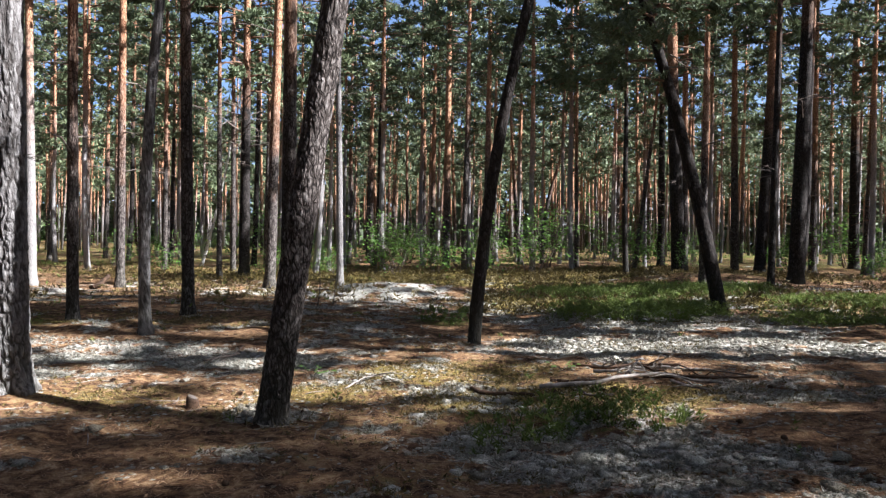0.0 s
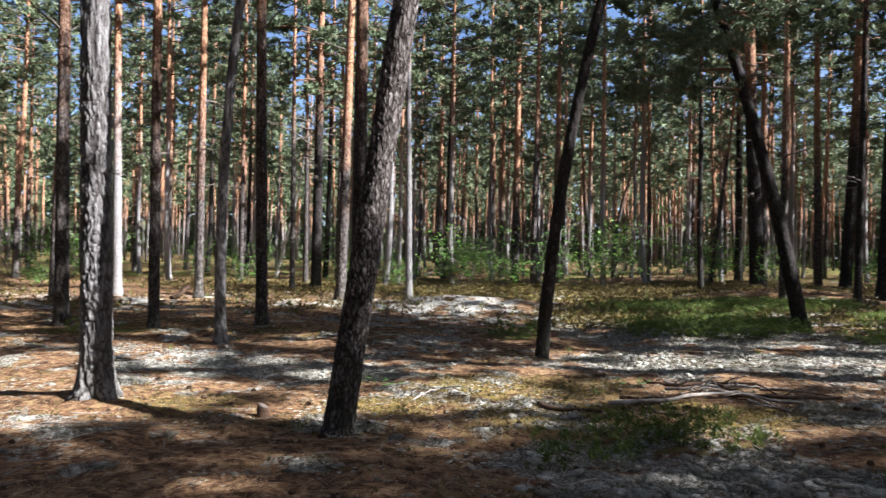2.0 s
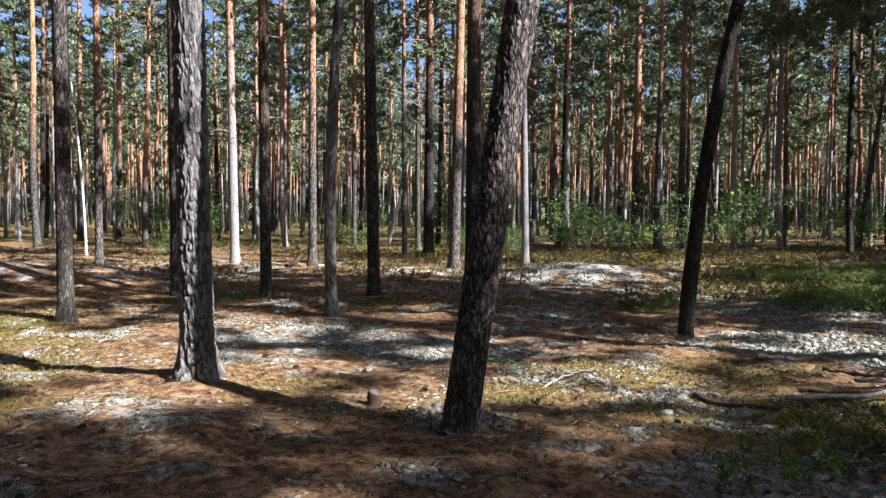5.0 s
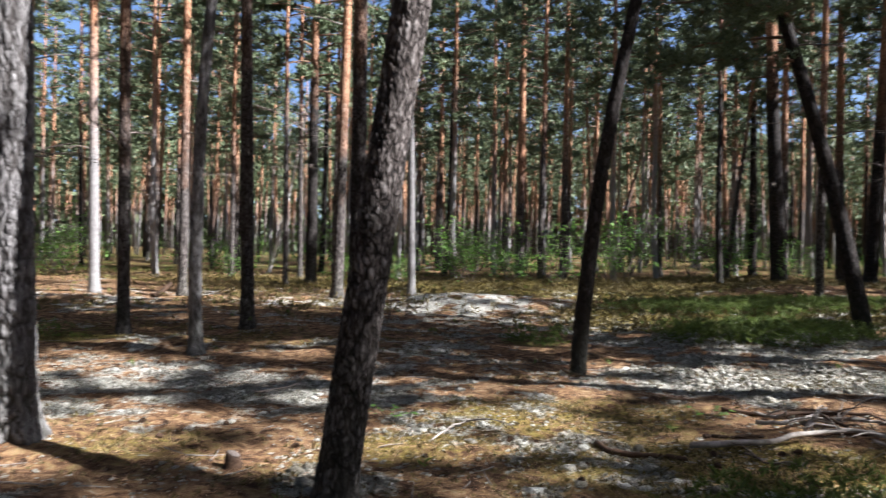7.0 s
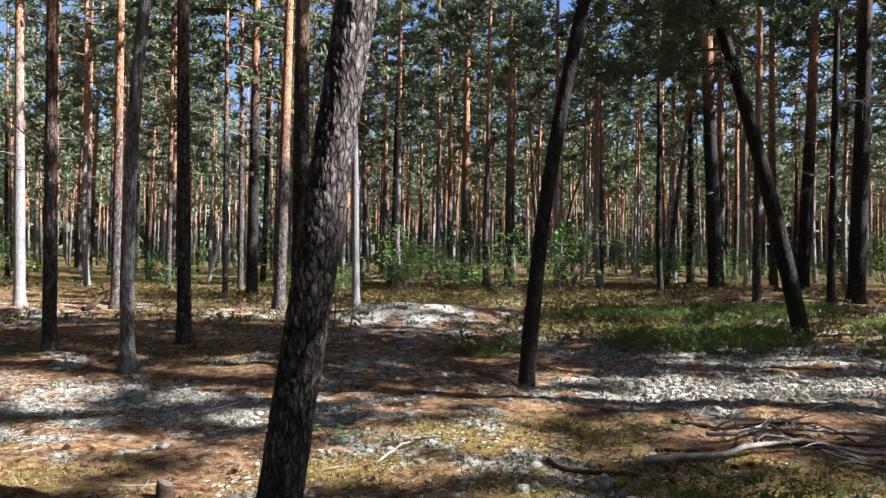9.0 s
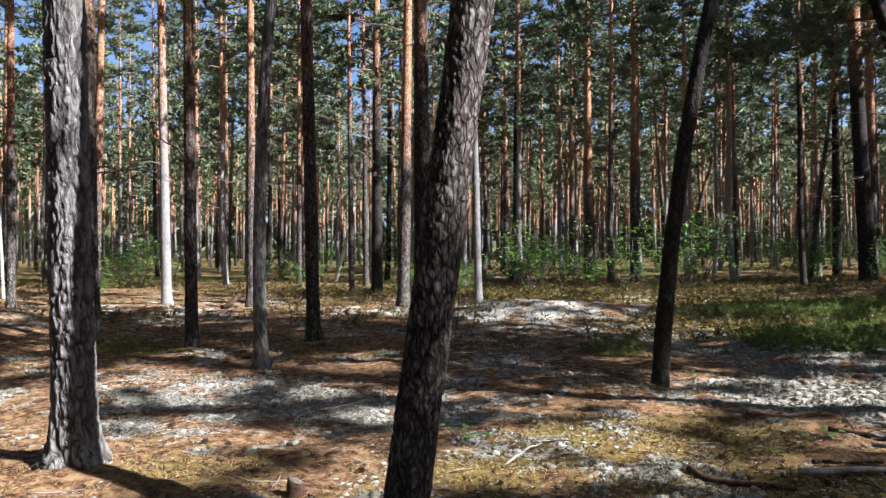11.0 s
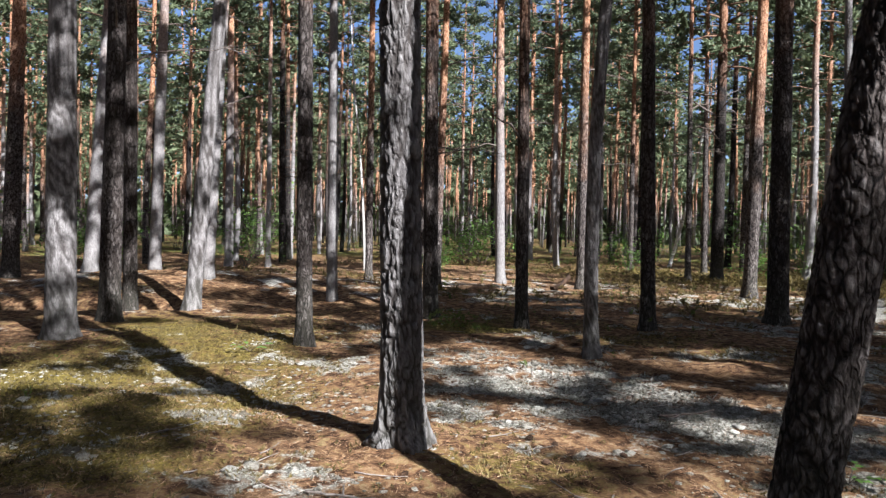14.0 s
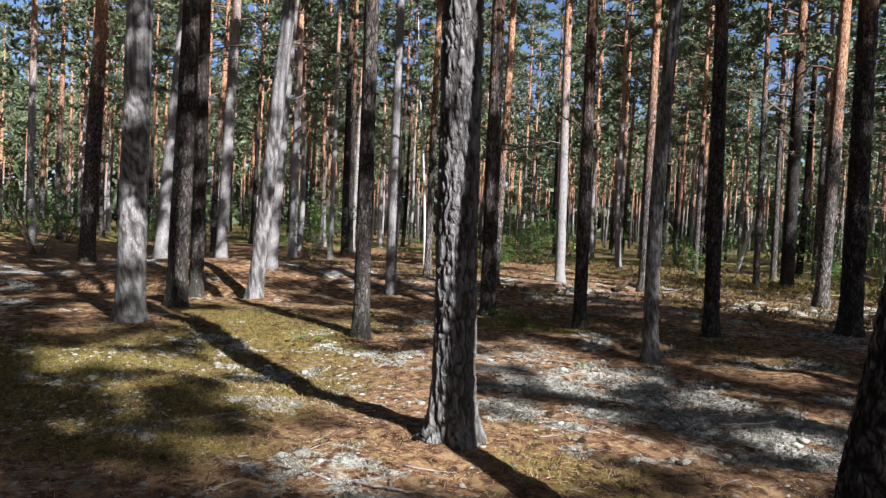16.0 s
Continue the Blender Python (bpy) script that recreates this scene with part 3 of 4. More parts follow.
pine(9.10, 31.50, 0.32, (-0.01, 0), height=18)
pine(-8.07, 26.86, 0.38, (0.001, 0), height=18, base=6.5, twigs=18, low=4.0, label="dark pine hung with a tangle of dead branches", twig_size=1.5, bark=BARK_SHADED)
pine(-8.89, 28.08, 0.20, (-0.01, 0), height=15, base=7, twigs=10, low=3.5)
pine(-5.98, 44.15, 0.33, height=19, bark=BARK_RED)
pine(-9.12, 19.69, 0.23, (0.0, 0.0), height=18, bark=BARK_RED, twigs=5)
pine(-8.48, 25.43, 0.185, (-0.01, 0), height=16)
pine(5.54, 38.19, 0.23, (-0.015, 0), height=16)
pine(4.40, 44.85, 0.27, (0.15, -0.016), (-0.3, 0), height=13, twigs=8, low=3)
pine(11.06, 57.29, 0.5, (0.02, 0), height=20)
pine(7.51, 33.69, 0.21, (0.11, -0.025), height=12, twigs=8, low=2.5)
pine(3.10, 45.85, 0.28, (-0.08, 0), height=14, twigs=6)
pine(-9.74, 7.30, 0.345, (0.0, 0.001), height=20, segs=28, rings=90, relief=0.005, bark=BARK_PALE_LIT, twigs=2, low=5, label="thick straight pine with sunlit pale grey bark")
pine(-17.58, 11.44, 0.32, (0.026, 0.054), height=18, bark=BARK_PALE_LIT)
pine(-10.86, 8.48, 0.29, (0.009, 0.017), height=19, segs=22, rings=60, relief=0.006)
pine(-12.27, 9.56, 0.23, (-0.002, -0.003), height=18, segs=20, rings=50, relief=0.005)
pine(-15.82, 12.05, 0.25, (0.013, 0.023), height=18, bark=BARK_PALE_LIT)
pine(-11.29, 10.11, 0.26, (0.043, 0.067), height=18, segs=20, rings=60, relief=0.004, bark=BARK_PALE_LIT, label="leaning pine with pale sunlit bark")
pine(-13.86, 12.11, 0.25, (0.021, 0.045), height=18, bark=BARK_PALE_LIT)
pine(-23.07, 19.13, 0.30, height=19, bark=BARK_PALE_LIT)
pine(-7.14, 8.96, 0.19, (-0.004, -0.006), height=17, segs=20, rings=60, relief=0.005, twigs=2, low=5)
pine(-10.99, 12.98, 0.20, (-0.004, -0.004), height=18, bark=BARK_PALE_LIT)
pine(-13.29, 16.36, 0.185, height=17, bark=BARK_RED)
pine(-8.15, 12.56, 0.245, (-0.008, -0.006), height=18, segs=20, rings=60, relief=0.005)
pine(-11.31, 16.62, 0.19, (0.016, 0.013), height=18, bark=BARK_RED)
pine(-11.76, 19.98, 0.19, (-0.008, -0.006), height=17, bark=BARK_PALE_LIT)
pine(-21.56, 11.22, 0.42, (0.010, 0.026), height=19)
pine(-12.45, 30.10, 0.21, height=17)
pine(-21.71, 19.84, 0.19, height=17, bark=BARK_PALE_LIT)
pine(-16.67, 31.78, 0.21, height=17)


def bark_birch():
    m, t, b = nodes_of("birch_bark", 0.7, 0.2)
    pos = t.nodes.new("ShaderNodeNewGeometry").outputs["Position"]
    n = noise_at(t, stretched(t, pos, 5, 5, 22), 1.0, 4, 0.6)
    t.links.new(ramp(t, n, [(0.34, (0.05, 0.045, 0.04)), (0.42, (0.36, 0.345, 0.315)), (0.7, (0.52, 0.50, 0.465))]), b.inputs["Base Color"])
    return m


BIRCH = bark_birch()


def birch(x, y, d, height, lean, seed):
    """A slim white birch pole with a few thin branches."""
    q = np.random.default_rng(seed)
    root = tagged(new("birch_tree"), "slim leaning birch with white bark", "birch tree")
    root.location = (x, y, gz(x, y))
    V, F, s, P, _ = trunk_arrays(height, d, lean, (0.1, 0.0), 9, 24, seed)
    part("trunk", mesh_np("trunk", V, F, BIRCH), root)
    for k in range(7):
        z = height * q.uniform(0.4, 0.95)
        at = [float(np.interp(z, s, P[:, c])) for c in range(3)]
        part("branch", mesh_np("branch", *tube_t(limb_line(at, q.uniform(0, 6.28), q.uniform(0.5, 1.3), 0.7, 0.4, q), np.linspace(0.014, 0.003, 6), 4), DEAD_WOOD), root)


birch(-12.1, 33.2, 0.15, 8.5, (0.21, 0.05), 91)
birch(-17.9, 20.9, 0.09, 11.0, (-0.05, -0.05), 92)

# tall pines out of view on the sunny side, whose crowns shade the foreground
SHADERS = [(17.8, 4.1, 4), (11.6, 7.5, 1), (9.2, 1.3, 2), (12.1, 10.5, 0), (19.7, 1.4, 0), (13.7, 9.1, 1), (21.2, 1.4, 3), (9.9, 7.7, 3), (17.8, 10.6, 1), (23.5, 3.9, 4), (18.6, 17.3, 3), (10.9, 11.9, 1), (6.0, 2.6, 3), (24.6, 20.8, 0), (27.7, 25.7, 3), (21.2, 9.6, 2), (4.5, 2.7, 4), (26.1, 25.7, 0), (18.6, 0.1, 2), (10.1, 10.2, 0), (15.7, 9.1, 2), (17.2, -0.6, 4), (14.0, 0.1, 3), (29.5, 25.6, 1), (12.2, 0.4, 4), (21.8, 16.7, 1), (23.5, 1.3, 1), (9.4, 11.6, 4), (18.3, 14.5, 1)]
for x, y, form in SHADERS:
    pine(x, y, 0.26, height=18, base=9, twigs=3, form=form)

# ---- the rest of the forest ----
taken = [(o.location.x, o.location.y) for o in bpy.data.objects if o.name.startswith("pine_tree")]


def free(x, y, gap):
    return all((x - a) ** 2 + (y - b) ** 2 > gap * gap for a, b in taken)


def bearing(x, y):
    """Degrees to the left of straight ahead, from the middle of the walk."""
    return math.degrees(math.atan2(-x, y - 2))


def shades(x, y):
    """Whether a crown here would stand between the sun and the open floor of the foreground."""
    along = (x + 3) * SUN_DIR.x + (y - 8) * SUN_DIR.y
    across = (y - 8) * SUN_DIR.x - (x + 3) * SUN_DIR.y
    return -9 < along < 29 and -6.5 < across < 7.0


def stand(n, near, far, a0, a1, gap, rs, open_sun=False):
    """Up to n free places between two distances and two bearings."""
    out = []
    for _ in range(n * 12):
        if len(out) == n:
            break
        r, a = math.sqrt(rs.uniform(near * near, far * far)), radians(rs.uniform(a0, a1))
        x, y = -r * math.sin(a), 2 + r * math.cos(a)
        if free(x, y, gap) and not (open_sun and shades(x, y)):
            taken.append((x, y))
            out.append((x, y))
    return out


rs = np.random.default_rng(21)
MODELS = []
for k in range(6):
    hgt, cb = 17.5 + 0.6 * k, (8.0, 7.0, 9.5, 6.5, 8.5, 9.0)[k]
    root = tagged(new("pine_tree"), "tall forest pine with an orange upper trunk", "pine tree", "pines of the forest")
    V, F, s, P, _ = trunk_arrays(hgt, 0.24 + 0.015 * (k % 3), (0.012 * (k - 2), 0.01), (0.1, 0.05), 9, 20, 500 + k)
    part("trunk", mesh_np("trunk", V, F, (BARK_RED, BARK_PALE_LIT, BARK, BARK_PALE_LIT, BARK_PALE_LIT, BARK_SHADED)[k]), root)
    (WV, WF), (NV, NF) = crown_arrays(hgt, cb, 1.9, 48, 0.46, 5, 0.28, 0.095, 520 + k, (s, P), dead=30)
    tagged(part("branchwork", mesh_np("branchwork", WV, WF, LIMB), root), kind="stuff")
    part("crown", mesh_np("crown", NV, NF, NEEDLES_FAR, False), root)
    MODELS.append(root)
places = stand(175, 27, 58, -38, 92, 1.8, rs)
for k, (x, y) in enumerate(places):
    m = Matrix.Translation((x, y, gz(x, y) - 0.05)) @ Matrix.Rotation(rs.uniform(0, 6.28), 4, "Z") @ Matrix.Scale(rs.uniform(0.85, 1.12), 4)
    if k < 6:
        MODELS[k].matrix_basis = m
    else:
        copy_thing(MODELS[k % 6], m)

# far woods, joined with unseen stands added close around to cut skylight
wood, leaves = [], []
around = stand(120, 6, 50, -150, -38, 2.4, rs, True) + stand(150, 4.2, 34, 92, 210, 1.7, rs)
for k, (x, y) in enumerate(around + stand(900, 52, 135, -44, 98, 1.6, rs) + stand(260, 33, 75, 98, 316, 2.4, rs)):
    hgt, d = rs.uniform(15, 21), rs.uniform(0.16, 0.36)
    z0 = gz(x, y)
    tip = np.array([rs.normal() * 0.4, rs.normal() * 0.4, hgt])
    u = np.array([0, 0.3, 0.65, 1.0])[:, None]
    wood.append(tube_t(np.array([x, y, z0 - 0.1]) + tip * u, d / 2 * np.array([1.1, 0.9, 0.6, 0.15]), 6))
    near = k < len(around)
    n = 80 if near else 44
    f = rs.random(n)
    rad = 1.9 * np.sin(np.pi * np.clip(0.15 + 0.8 * f, 0, 1)) * np.sqrt(rs.random(n))
    a = rs.uniform(0, 6.28, n)
    C = np.array([x, y, z0]) + tip * (0.42 + 0.58 * f)[:, None] + np.stack([np.cos(a) * rad, np.sin(a) * rad, 0 * a], -1)
    leaves.append(tufts(C, 8, 0.45, 0.14, 0.3, rs) if near else tufts(C, 6, 0.78, 0.24, 0.3, rs))
for k, (mat, tone) in enumerate(((BARK_RED, "orange-barked"), (BARK_PALE_LIT, "pale grey"), (BARK, "dark grey"))):
    far_trunks = new("far_wood_trunks", mesh_np("far_wood_trunks", *joined(wood[k::3]), mat))
    tagged(far_trunks, "dense pine trunks of the far wood and unseen added stands, " + tone, "pine forest", kind="stuff")
far_crowns = new("far_wood_crowns", mesh_np("far_wood_crowns", *joined(leaves), NEEDLES_FAR, False))
tagged(far_crowns, "grey-green needle crowns of far pines and unseen added stands", "pine forest", kind="stuff")
# the thicket that closes the distance
n = 20000
a, r = np.radians(rs.uniform(0, 360, n)), rs.uniform(130, 165, n)
x, y = -r * np.sin(a), 2 + r * np.cos(a)
C = np.stack([x, y, ground_z(x, y) + 21 * rs.random(n) ** 1.7], -1)
thicket = new("far_thicket", mesh_np("far_thicket", *tufts(C, 4, 3.0, 1.6, 0.3, rs), NEEDLES_FAR, False))
tagged(thicket, "distant dark green forest edge", "pine forest", kind="stuff")

# ---- young broadleaved growth ----
SAPLINGS = []
for k in range(4):
    q = np.random.default_rng(700 + k)
    hgt = (1.4, 2.2, 3.0, 1.8)[k]
    stems, spots = [], []
    for _ in range((5, 6, 7, 8)[k]):
        line = limb_line((q.normal() * 0.1, q.normal() * 0.1, -0.05), q.uniform(0, 6.28), hgt * 0.45, 2.0 + q.uniform(-0.5, 0.4), 0.15, q, 7)
        stems.append(tube_t(line, np.linspace(0.016, 0.004, 7), 4))
        for u in (2, 3, 4, 5, 6):
            tw = limb_line(line[u], q.uniform(0, 6.28), hgt * 0.42, 0.25, 0.3, q, 4)
            stems.append(tube_t(tw, np.linspace(0.006, 0.002, 4), 3))
            spots += [tw[1] + (tw[3] - tw[1]) * w + q.normal(size=3) * 0.07 for w in np.linspace(0, 1.1, 6)]
    C = np.array(spots)
    m = len(C) * 3
    base = np.repeat(C, 3, 0) + q.normal(size=(m, 3)) * 0.08
    d = q.normal(size=(m, 3)) * np.array([1, 1, 0.35])
    d /= np.linalg.norm(d, axis=1, keepdims=True)
    sd = np.cross(d, np.array([0, 0, 1.0]) + q.normal(size=(m, 3)) * 0.4)
    sd /= np.linalg.norm(sd, axis=1, keepdims=True)
    L = q.uniform(0.08, 0.16, (m, 1))
    V = np.stack([base, base + d * L * 0.5 + sd * L * 0.32, base + d * L, base + d * L * 0.5 - sd * L * 0.32], 1).reshape(-1, 3)
    root = tagged(new("sapling"), "young broadleaved sapling with fresh green leaves", "sapling", "saplings under the pines")
    part("stem", mesh_np("stem", *joined(stems), DEAD_WOOD), root)
    part("foliage", mesh_np("foliage", V, np.arange(4 * m).reshape(-1, 4), LEAVES, False), root)
    SAPLINGS.append(root)
taken = []
for k, (x, y) in enumerate(stand(115, 24, 52, -38, 92, 1.2, rs)):
    m = Matrix.Translation((x, y, gz(x, y))) @ Matrix.Rotation(rs.uniform(0, 6.28), 4, "Z") @ Matrix.Scale(rs.uniform(0.45, 1.2), 4)
    if k < 4:
        SAPLINGS[k].matrix_basis = m
    else:
        copy_thing(SAPLINGS[k % 4], m)


# ---- floor cover ----
def lichen_lump(k):
    bm = bmesh.new()
    bmesh.ops.create_icosphere(bm, subdivisions=2 if k < 4 else 1, radius=1.0)
    for v in bm.verts:
        p = Vector((k * 7.1, 0, 0))
        v.co *= 0.8 + 0.6 * noise.noise(v.co * 1.6 + p) + 0.6 * noise.noise(v.co * 4.5 + p)
        v.co.z *= 0.62
    V = np.array([v.co[:] for v in bm.verts])
    F = np.array([[v.index for v in f.verts] for f in bm.faces])
    bm.free()
    return V, F


LUMPS = [lichen_lump(k) for k in range(10)]


def scatter_on(n, x0, x1, y0, y1, pick, least, q):
    """Random places in a stretch of the plan where one kind of cover is thick."""
    x, y = q.uniform(x0, x1, n), q.uniform(y0, y1, n)
    c = cover_at(x, y)[pick] + 0.35 * (vnoise(x / 0.13, y / 0.13, 0, 31) - 0.5) + q.uniform(-0.22, 0.22, n)
    ok = c > least
    return x[ok], y[ok]


q = np.random.default_rng(50)
bits = []
xs, ys = scatter_on(22000, -7.5, 6.5, 3.2, 11.5, 0, 0.56, q)
for x, y, z in zip(xs, ys, ground_z(xs, ys)):
    V, F = LUMPS[q.integers(0, 4) if y < 5.4 else q.integers(4, 10)]
    a, s = q.uniform(0, 6.28), (0.016 + 0.062 * q.random() ** 2.4) if y < 7.5 else (0.014 + 0.05 * q.random() ** 2.4)
    c, sn = math.cos(a) * s, math.sin(a) * s
    bits.append((np.stack([V[:, 0] * c - V[:, 1] * sn + x, V[:, 0] * sn + V[:, 1] * c + y, V[:, 2] * s * 0.7 + z + 0.05 * s], -1), F))
nx_, ny_ = q.uniform(-8.0, 5.0, 20000), 3.3 + 6.5 * q.random(20000)
far_out = vnoise(nx_ / 0.55, ny_ / 0.4, 0, 41) + 0.3 * q.random(20000) > 0.71
for x, y in zip(nx_[far_out], ny_[far_out]):
    V, F = LUMPS[q.integers(4, 10)]
    a, s = q.uniform(0, 6.28), 0.009 + 0.026 * q.random() ** 2.0
    c, sn = math.cos(a) * s, math.sin(a) * s
    bits.append((np.stack([V[:, 0] * c - V[:, 1] * sn + x, V[:, 0] * sn + V[:, 1] * c + y, V[:, 2] * s * 0.55 + gz(x, y)], -1), F))
for n, box, per, length, width in ((60000, (-6.5, 5.0, 3.2, 9.5), 14, 0.022, 0.008), (36000, (-9.5, 8.0, 9.5, 16.5), 9, 0.036, 0.016)):
    xs, ys = scatter_on(n, *box, 0, 0.55, q)
    bits.append(tufts(np.stack([xs, ys, ground_z(xs, ys) + 0.004], -1), per, length, width, 0.5, q))
lichen = new("reindeer_lichen", mesh_np("reindeer_lichen", *joined(bits), LICHEN))
tagged(lichen, "pale grey cushions of reindeer lichen", "lichen", kind="stuff")


def blades(x, y, lmin, lmax, width, rise, q, lift=0.004):
    n = len(x)
    a = q.uniform(0, 6.28, n)
    L = q.uniform(lmin, lmax, n)
    up = rise * q.random(n)
    d = np.stack([np.cos(a), np.sin(a), up], -1)
    d /= np.linalg.norm(d, axis=1, keepdims=True)
    sd = np.stack([-np.sin(a), np.cos(a), q.normal(size=n) * 0.3], -1)
    b = np.stack([x, y, ground_z(x, y) + lift], -1)
    V = np.stack([b - sd * width / 2, b + sd * width / 2, b + d * L[:, None]], 1).reshape(-1, 3)
    return V, np.arange(3 * n).reshape(-1, 3)


n = 150000
xs, ys = q.uniform(-7, 4.5, n), 3.0 + 8.0 * q.random(n) ** 1.6
keep = cover_at(xs, ys)[0] + q.uniform(-0.3, 0.3, n) < 0.5
needles = new("fallen_needles", mesh_np("fallen_needles", *blades(xs[keep], ys[keep], 0.03, 0.075, 0.0035, 0.3, q, 0.005), LITTER, False))
tagged(needles, "fallen brown pine needles strewn on the floor", "pine needles", kind="stuff")

xs, ys = scatter_on(110000, -9.0, 10.0, 4.5, 24.0, 2, 0.36, q)
b0 = np.stack([xs, ys, ground_z(xs, ys) + 0.02 + 0.2 * q.random(len(xs)) ** 1.3], -1)
bilberry = new("bilberry_cover", mesh_np("bilberry_cover", *tufts(b0, 9, 0.065, 0.014, 0.8, q), BILBERRY, False))
tagged(bilberry, "low green bilberry cover", "undergrowth", kind="stuff")
for least, pick, mat, name, label in ((0.30, 2, BILBERRY, "far_bilberry", "green bilberry under the far pines"), (0.40, 1, MOSS, "far_moss", "olive moss under the far pines")):
    xs, ys = scatter_on(26000, -24.0, 15.0, 14.0, 36.0, pick, least, q)
    b0 = np.stack([xs, ys, ground_z(xs, ys) + q.uniform(0, 0.12, len(xs))], -1)
    tagged(new(name, mesh_np(name, *tufts(b0, 6, 0.10, 0.03, 0.6, q), mat, False)), label, "undergrowth", kind="stuff")
xs, ys = scatter_on(60000, -10.0, 7.0, 3.6, 14.0, 1, 0.46, q)
moss = new("moss_cover", mesh_np("moss_cover", *tufts(np.stack([xs, ys, ground_z(xs, ys)], -1), 6, 0.035, 0.012, 0.6, q), MOSS, False))
tagged(moss, "olive-brown moss cushions", "moss", kind="stuff")
xs, ys = scatter_on(5000, -10.0, 7.0, 4.0, 15.0, 1, 0.5, q)
grass = new("dry_grass", mesh_np("dry_grass", *blades(xs, ys, 0.05, 0.12, 0.004, 1.6, q), DRY_GRASS, False))
tagged(grass, "sparse yellowed grass stalks", "grass", kind="stuff")

bits = []
for _ in range(260):
    x, y = q.uniform(-7, 5), 3 + 9 * q.random()
    a, L = q.uniform(0, 6.28), q.uniform(0.08, 0.35)
    u = np.linspace(0, 1, 4)
    px, py = x + math.cos(a) * L * u, y + math.sin(a) * L * u + q.normal(size=4) * 0.01
    bits.append(tube_t(np.stack([px, py, ground_z(px, py) + 0.012], -1), np.linspace(0.006, 0.002, 4), 4))
litter_twigs = new("litter_twigs", mesh_np("litter_twigs", *joined(bits), GREY_WOOD))
tagged(litter_twigs, "small dry twigs lying on the floor", "twigs", kind="stuff")


# ---- fallen wood, stump and seedling ----
def fallen_branch(name, pts, r0, r1, label, mat, group="", forks=0, seed=0, category="fallen branch"):
    """A crooked branch that lies along points (x, y, height over the floor)."""
    q = np.random.default_rng(900 + seed)
    P = np.array([(x, y, gz(x, y) + h) for x, y, h in pts], float)
    u, w = np.linspace(0, 1, len(P)), np.linspace(0, 1, 26)
    line = np.stack([np.interp(w, u, P[:, k]) for k in range(3)], -1) + np.stack([np.convolve(q.normal(size=30), np.ones(5) / 5, "valid") for _ in range(3)], -1) * np.array([0.02, 0.02, 0.006])
    wob = 1 + 0.25 * (q.random((26, 10)) - 0.5)
    V, F = tube(line, np.linspace(r0, r1, 26), 10, wob)
    root = tagged(new(name), label, category, group)
    root.location = line[0]
    part("stem", mesh_np("stem", V - line[0], F, mat), root)
    for k in range(forks):
        b = line[4 + int(q.integers(0, 18))]
        tw = limb_line(b - line[0], q.uniform(0, 6.28), q.uniform(0.15, 0.45), q.uniform(0.1, 0.8), 0.4, q, 6)
        part("side_twig", mesh_np("side_twig", *tube_t(tw, np.linspace(0.008, 0.002, 6), 5), mat), root)
    return root


PILE = "fallen branches heaped together"
fallen_branch("fallen_branch", [(1.04, 7.44, 0.03), (1.36, 7.43, 0.04), (1.59, 7.45, 0.05), (1.75, 7.54, 0.08), (1.96, 7.63, 0.08), (2.19, 7.68, 0.07), (2.36, 7.62, 0.06), (2.52, 7.54, 0.04), (2.75, 7.43, 0.03)], 0.023, 0.012, "crooked bare grey branch on the mossy floor", GREY_WOOD, PILE, 3, 1)
fallen_branch("fallen_branch", [(1.63, 8.02, 0.06), (1.81, 7.96, 0.07), (2.04, 8.07, 0.06), (2.3, 8.1, 0.04)], 0.018, 0.012, "weathered grey branch in the heap", GREY_WOOD, PILE, 3, 2)
fallen_branch("fallen_branch", [(1.64, 8.07, 0.12), (1.70, 8.03, 0.10), (1.79, 8.0, 0.10), (1.83, 7.94, 0.14), (1.83, 7.93, 0.18), (1.78, 7.94, 0.22)], 0.014, 0.006, "curled dry branch end over the heap", GREY_WOOD, PILE, 1, 11)
fallen_branch("fallen_branch", [(1.92, 7.80, 0.05), (1.98, 7.81, 0.14), (2.05, 7.88, 0.17), (2.13, 7.95, 0.18)], 0.014, 0.007, "short bleached branch that sticks up from the heap", GREY_WOOD, PILE, 2, 4)
fallen_branch("fallen_branch", [(1.94, 7.74, 0.06), (2.01, 7.86, 0.13), (2.04, 7.9, 0.15)], 0.010, 0.005, "short bleached branch that sticks up from the heap", GREY_WOOD, PILE, 1, 17)
fallen_branch("fallen_branch", [(2.12, 8.12, 0.05), (2.32, 7.98, 0.08), (2.46, 7.96, 0.07), (2.70, 7.95, 0.05)], 0.018, 0.010, "weathered grey branch in the heap", GREY_WOOD, PILE, 3, 3)
fallen_branch("fallen_branch", [(1.50, 8.50, 0.03), (1.82, 8.35, 0.04), (2.2, 8.4, 0.05), (2.6, 8.3, 0.04)], 0.022, 0.012, "dark rotten branch in the heap", ROTTEN_WOOD, PILE, 5, 5)
fallen_branch("fallen_branch", [(2.0, 8.25, 0.03), (2.17, 8.09, 0.08), (2.23, 7.86, 0.06), (2.26, 7.72, 0.03)], 0.016, 0.009, "dark rotten branch in the heap", ROTTEN_WOOD, PILE, 3, 12)
fallen_branch("fallen_branch", [(0.40, 7.55, 0.02), (0.49, 7.35, 0.03), (0.62, 7.30, 0.03), (0.77, 7.18, 0.03), (0.95, 7.18, 0.02)], 0.024, 0.016, "short dark rotten branch on moss", ROTTEN_WOOD, PILE, 2, 6)
fallen_branch("fallen_branch", [(2.30, 7.58, 0.03), (2.41, 7.25, 0.03), (2.52, 7.10, 0.02)], 0.013, 0.008, "thin grey branch beside the heap", GREY_WOOD, PILE, 2, 7)
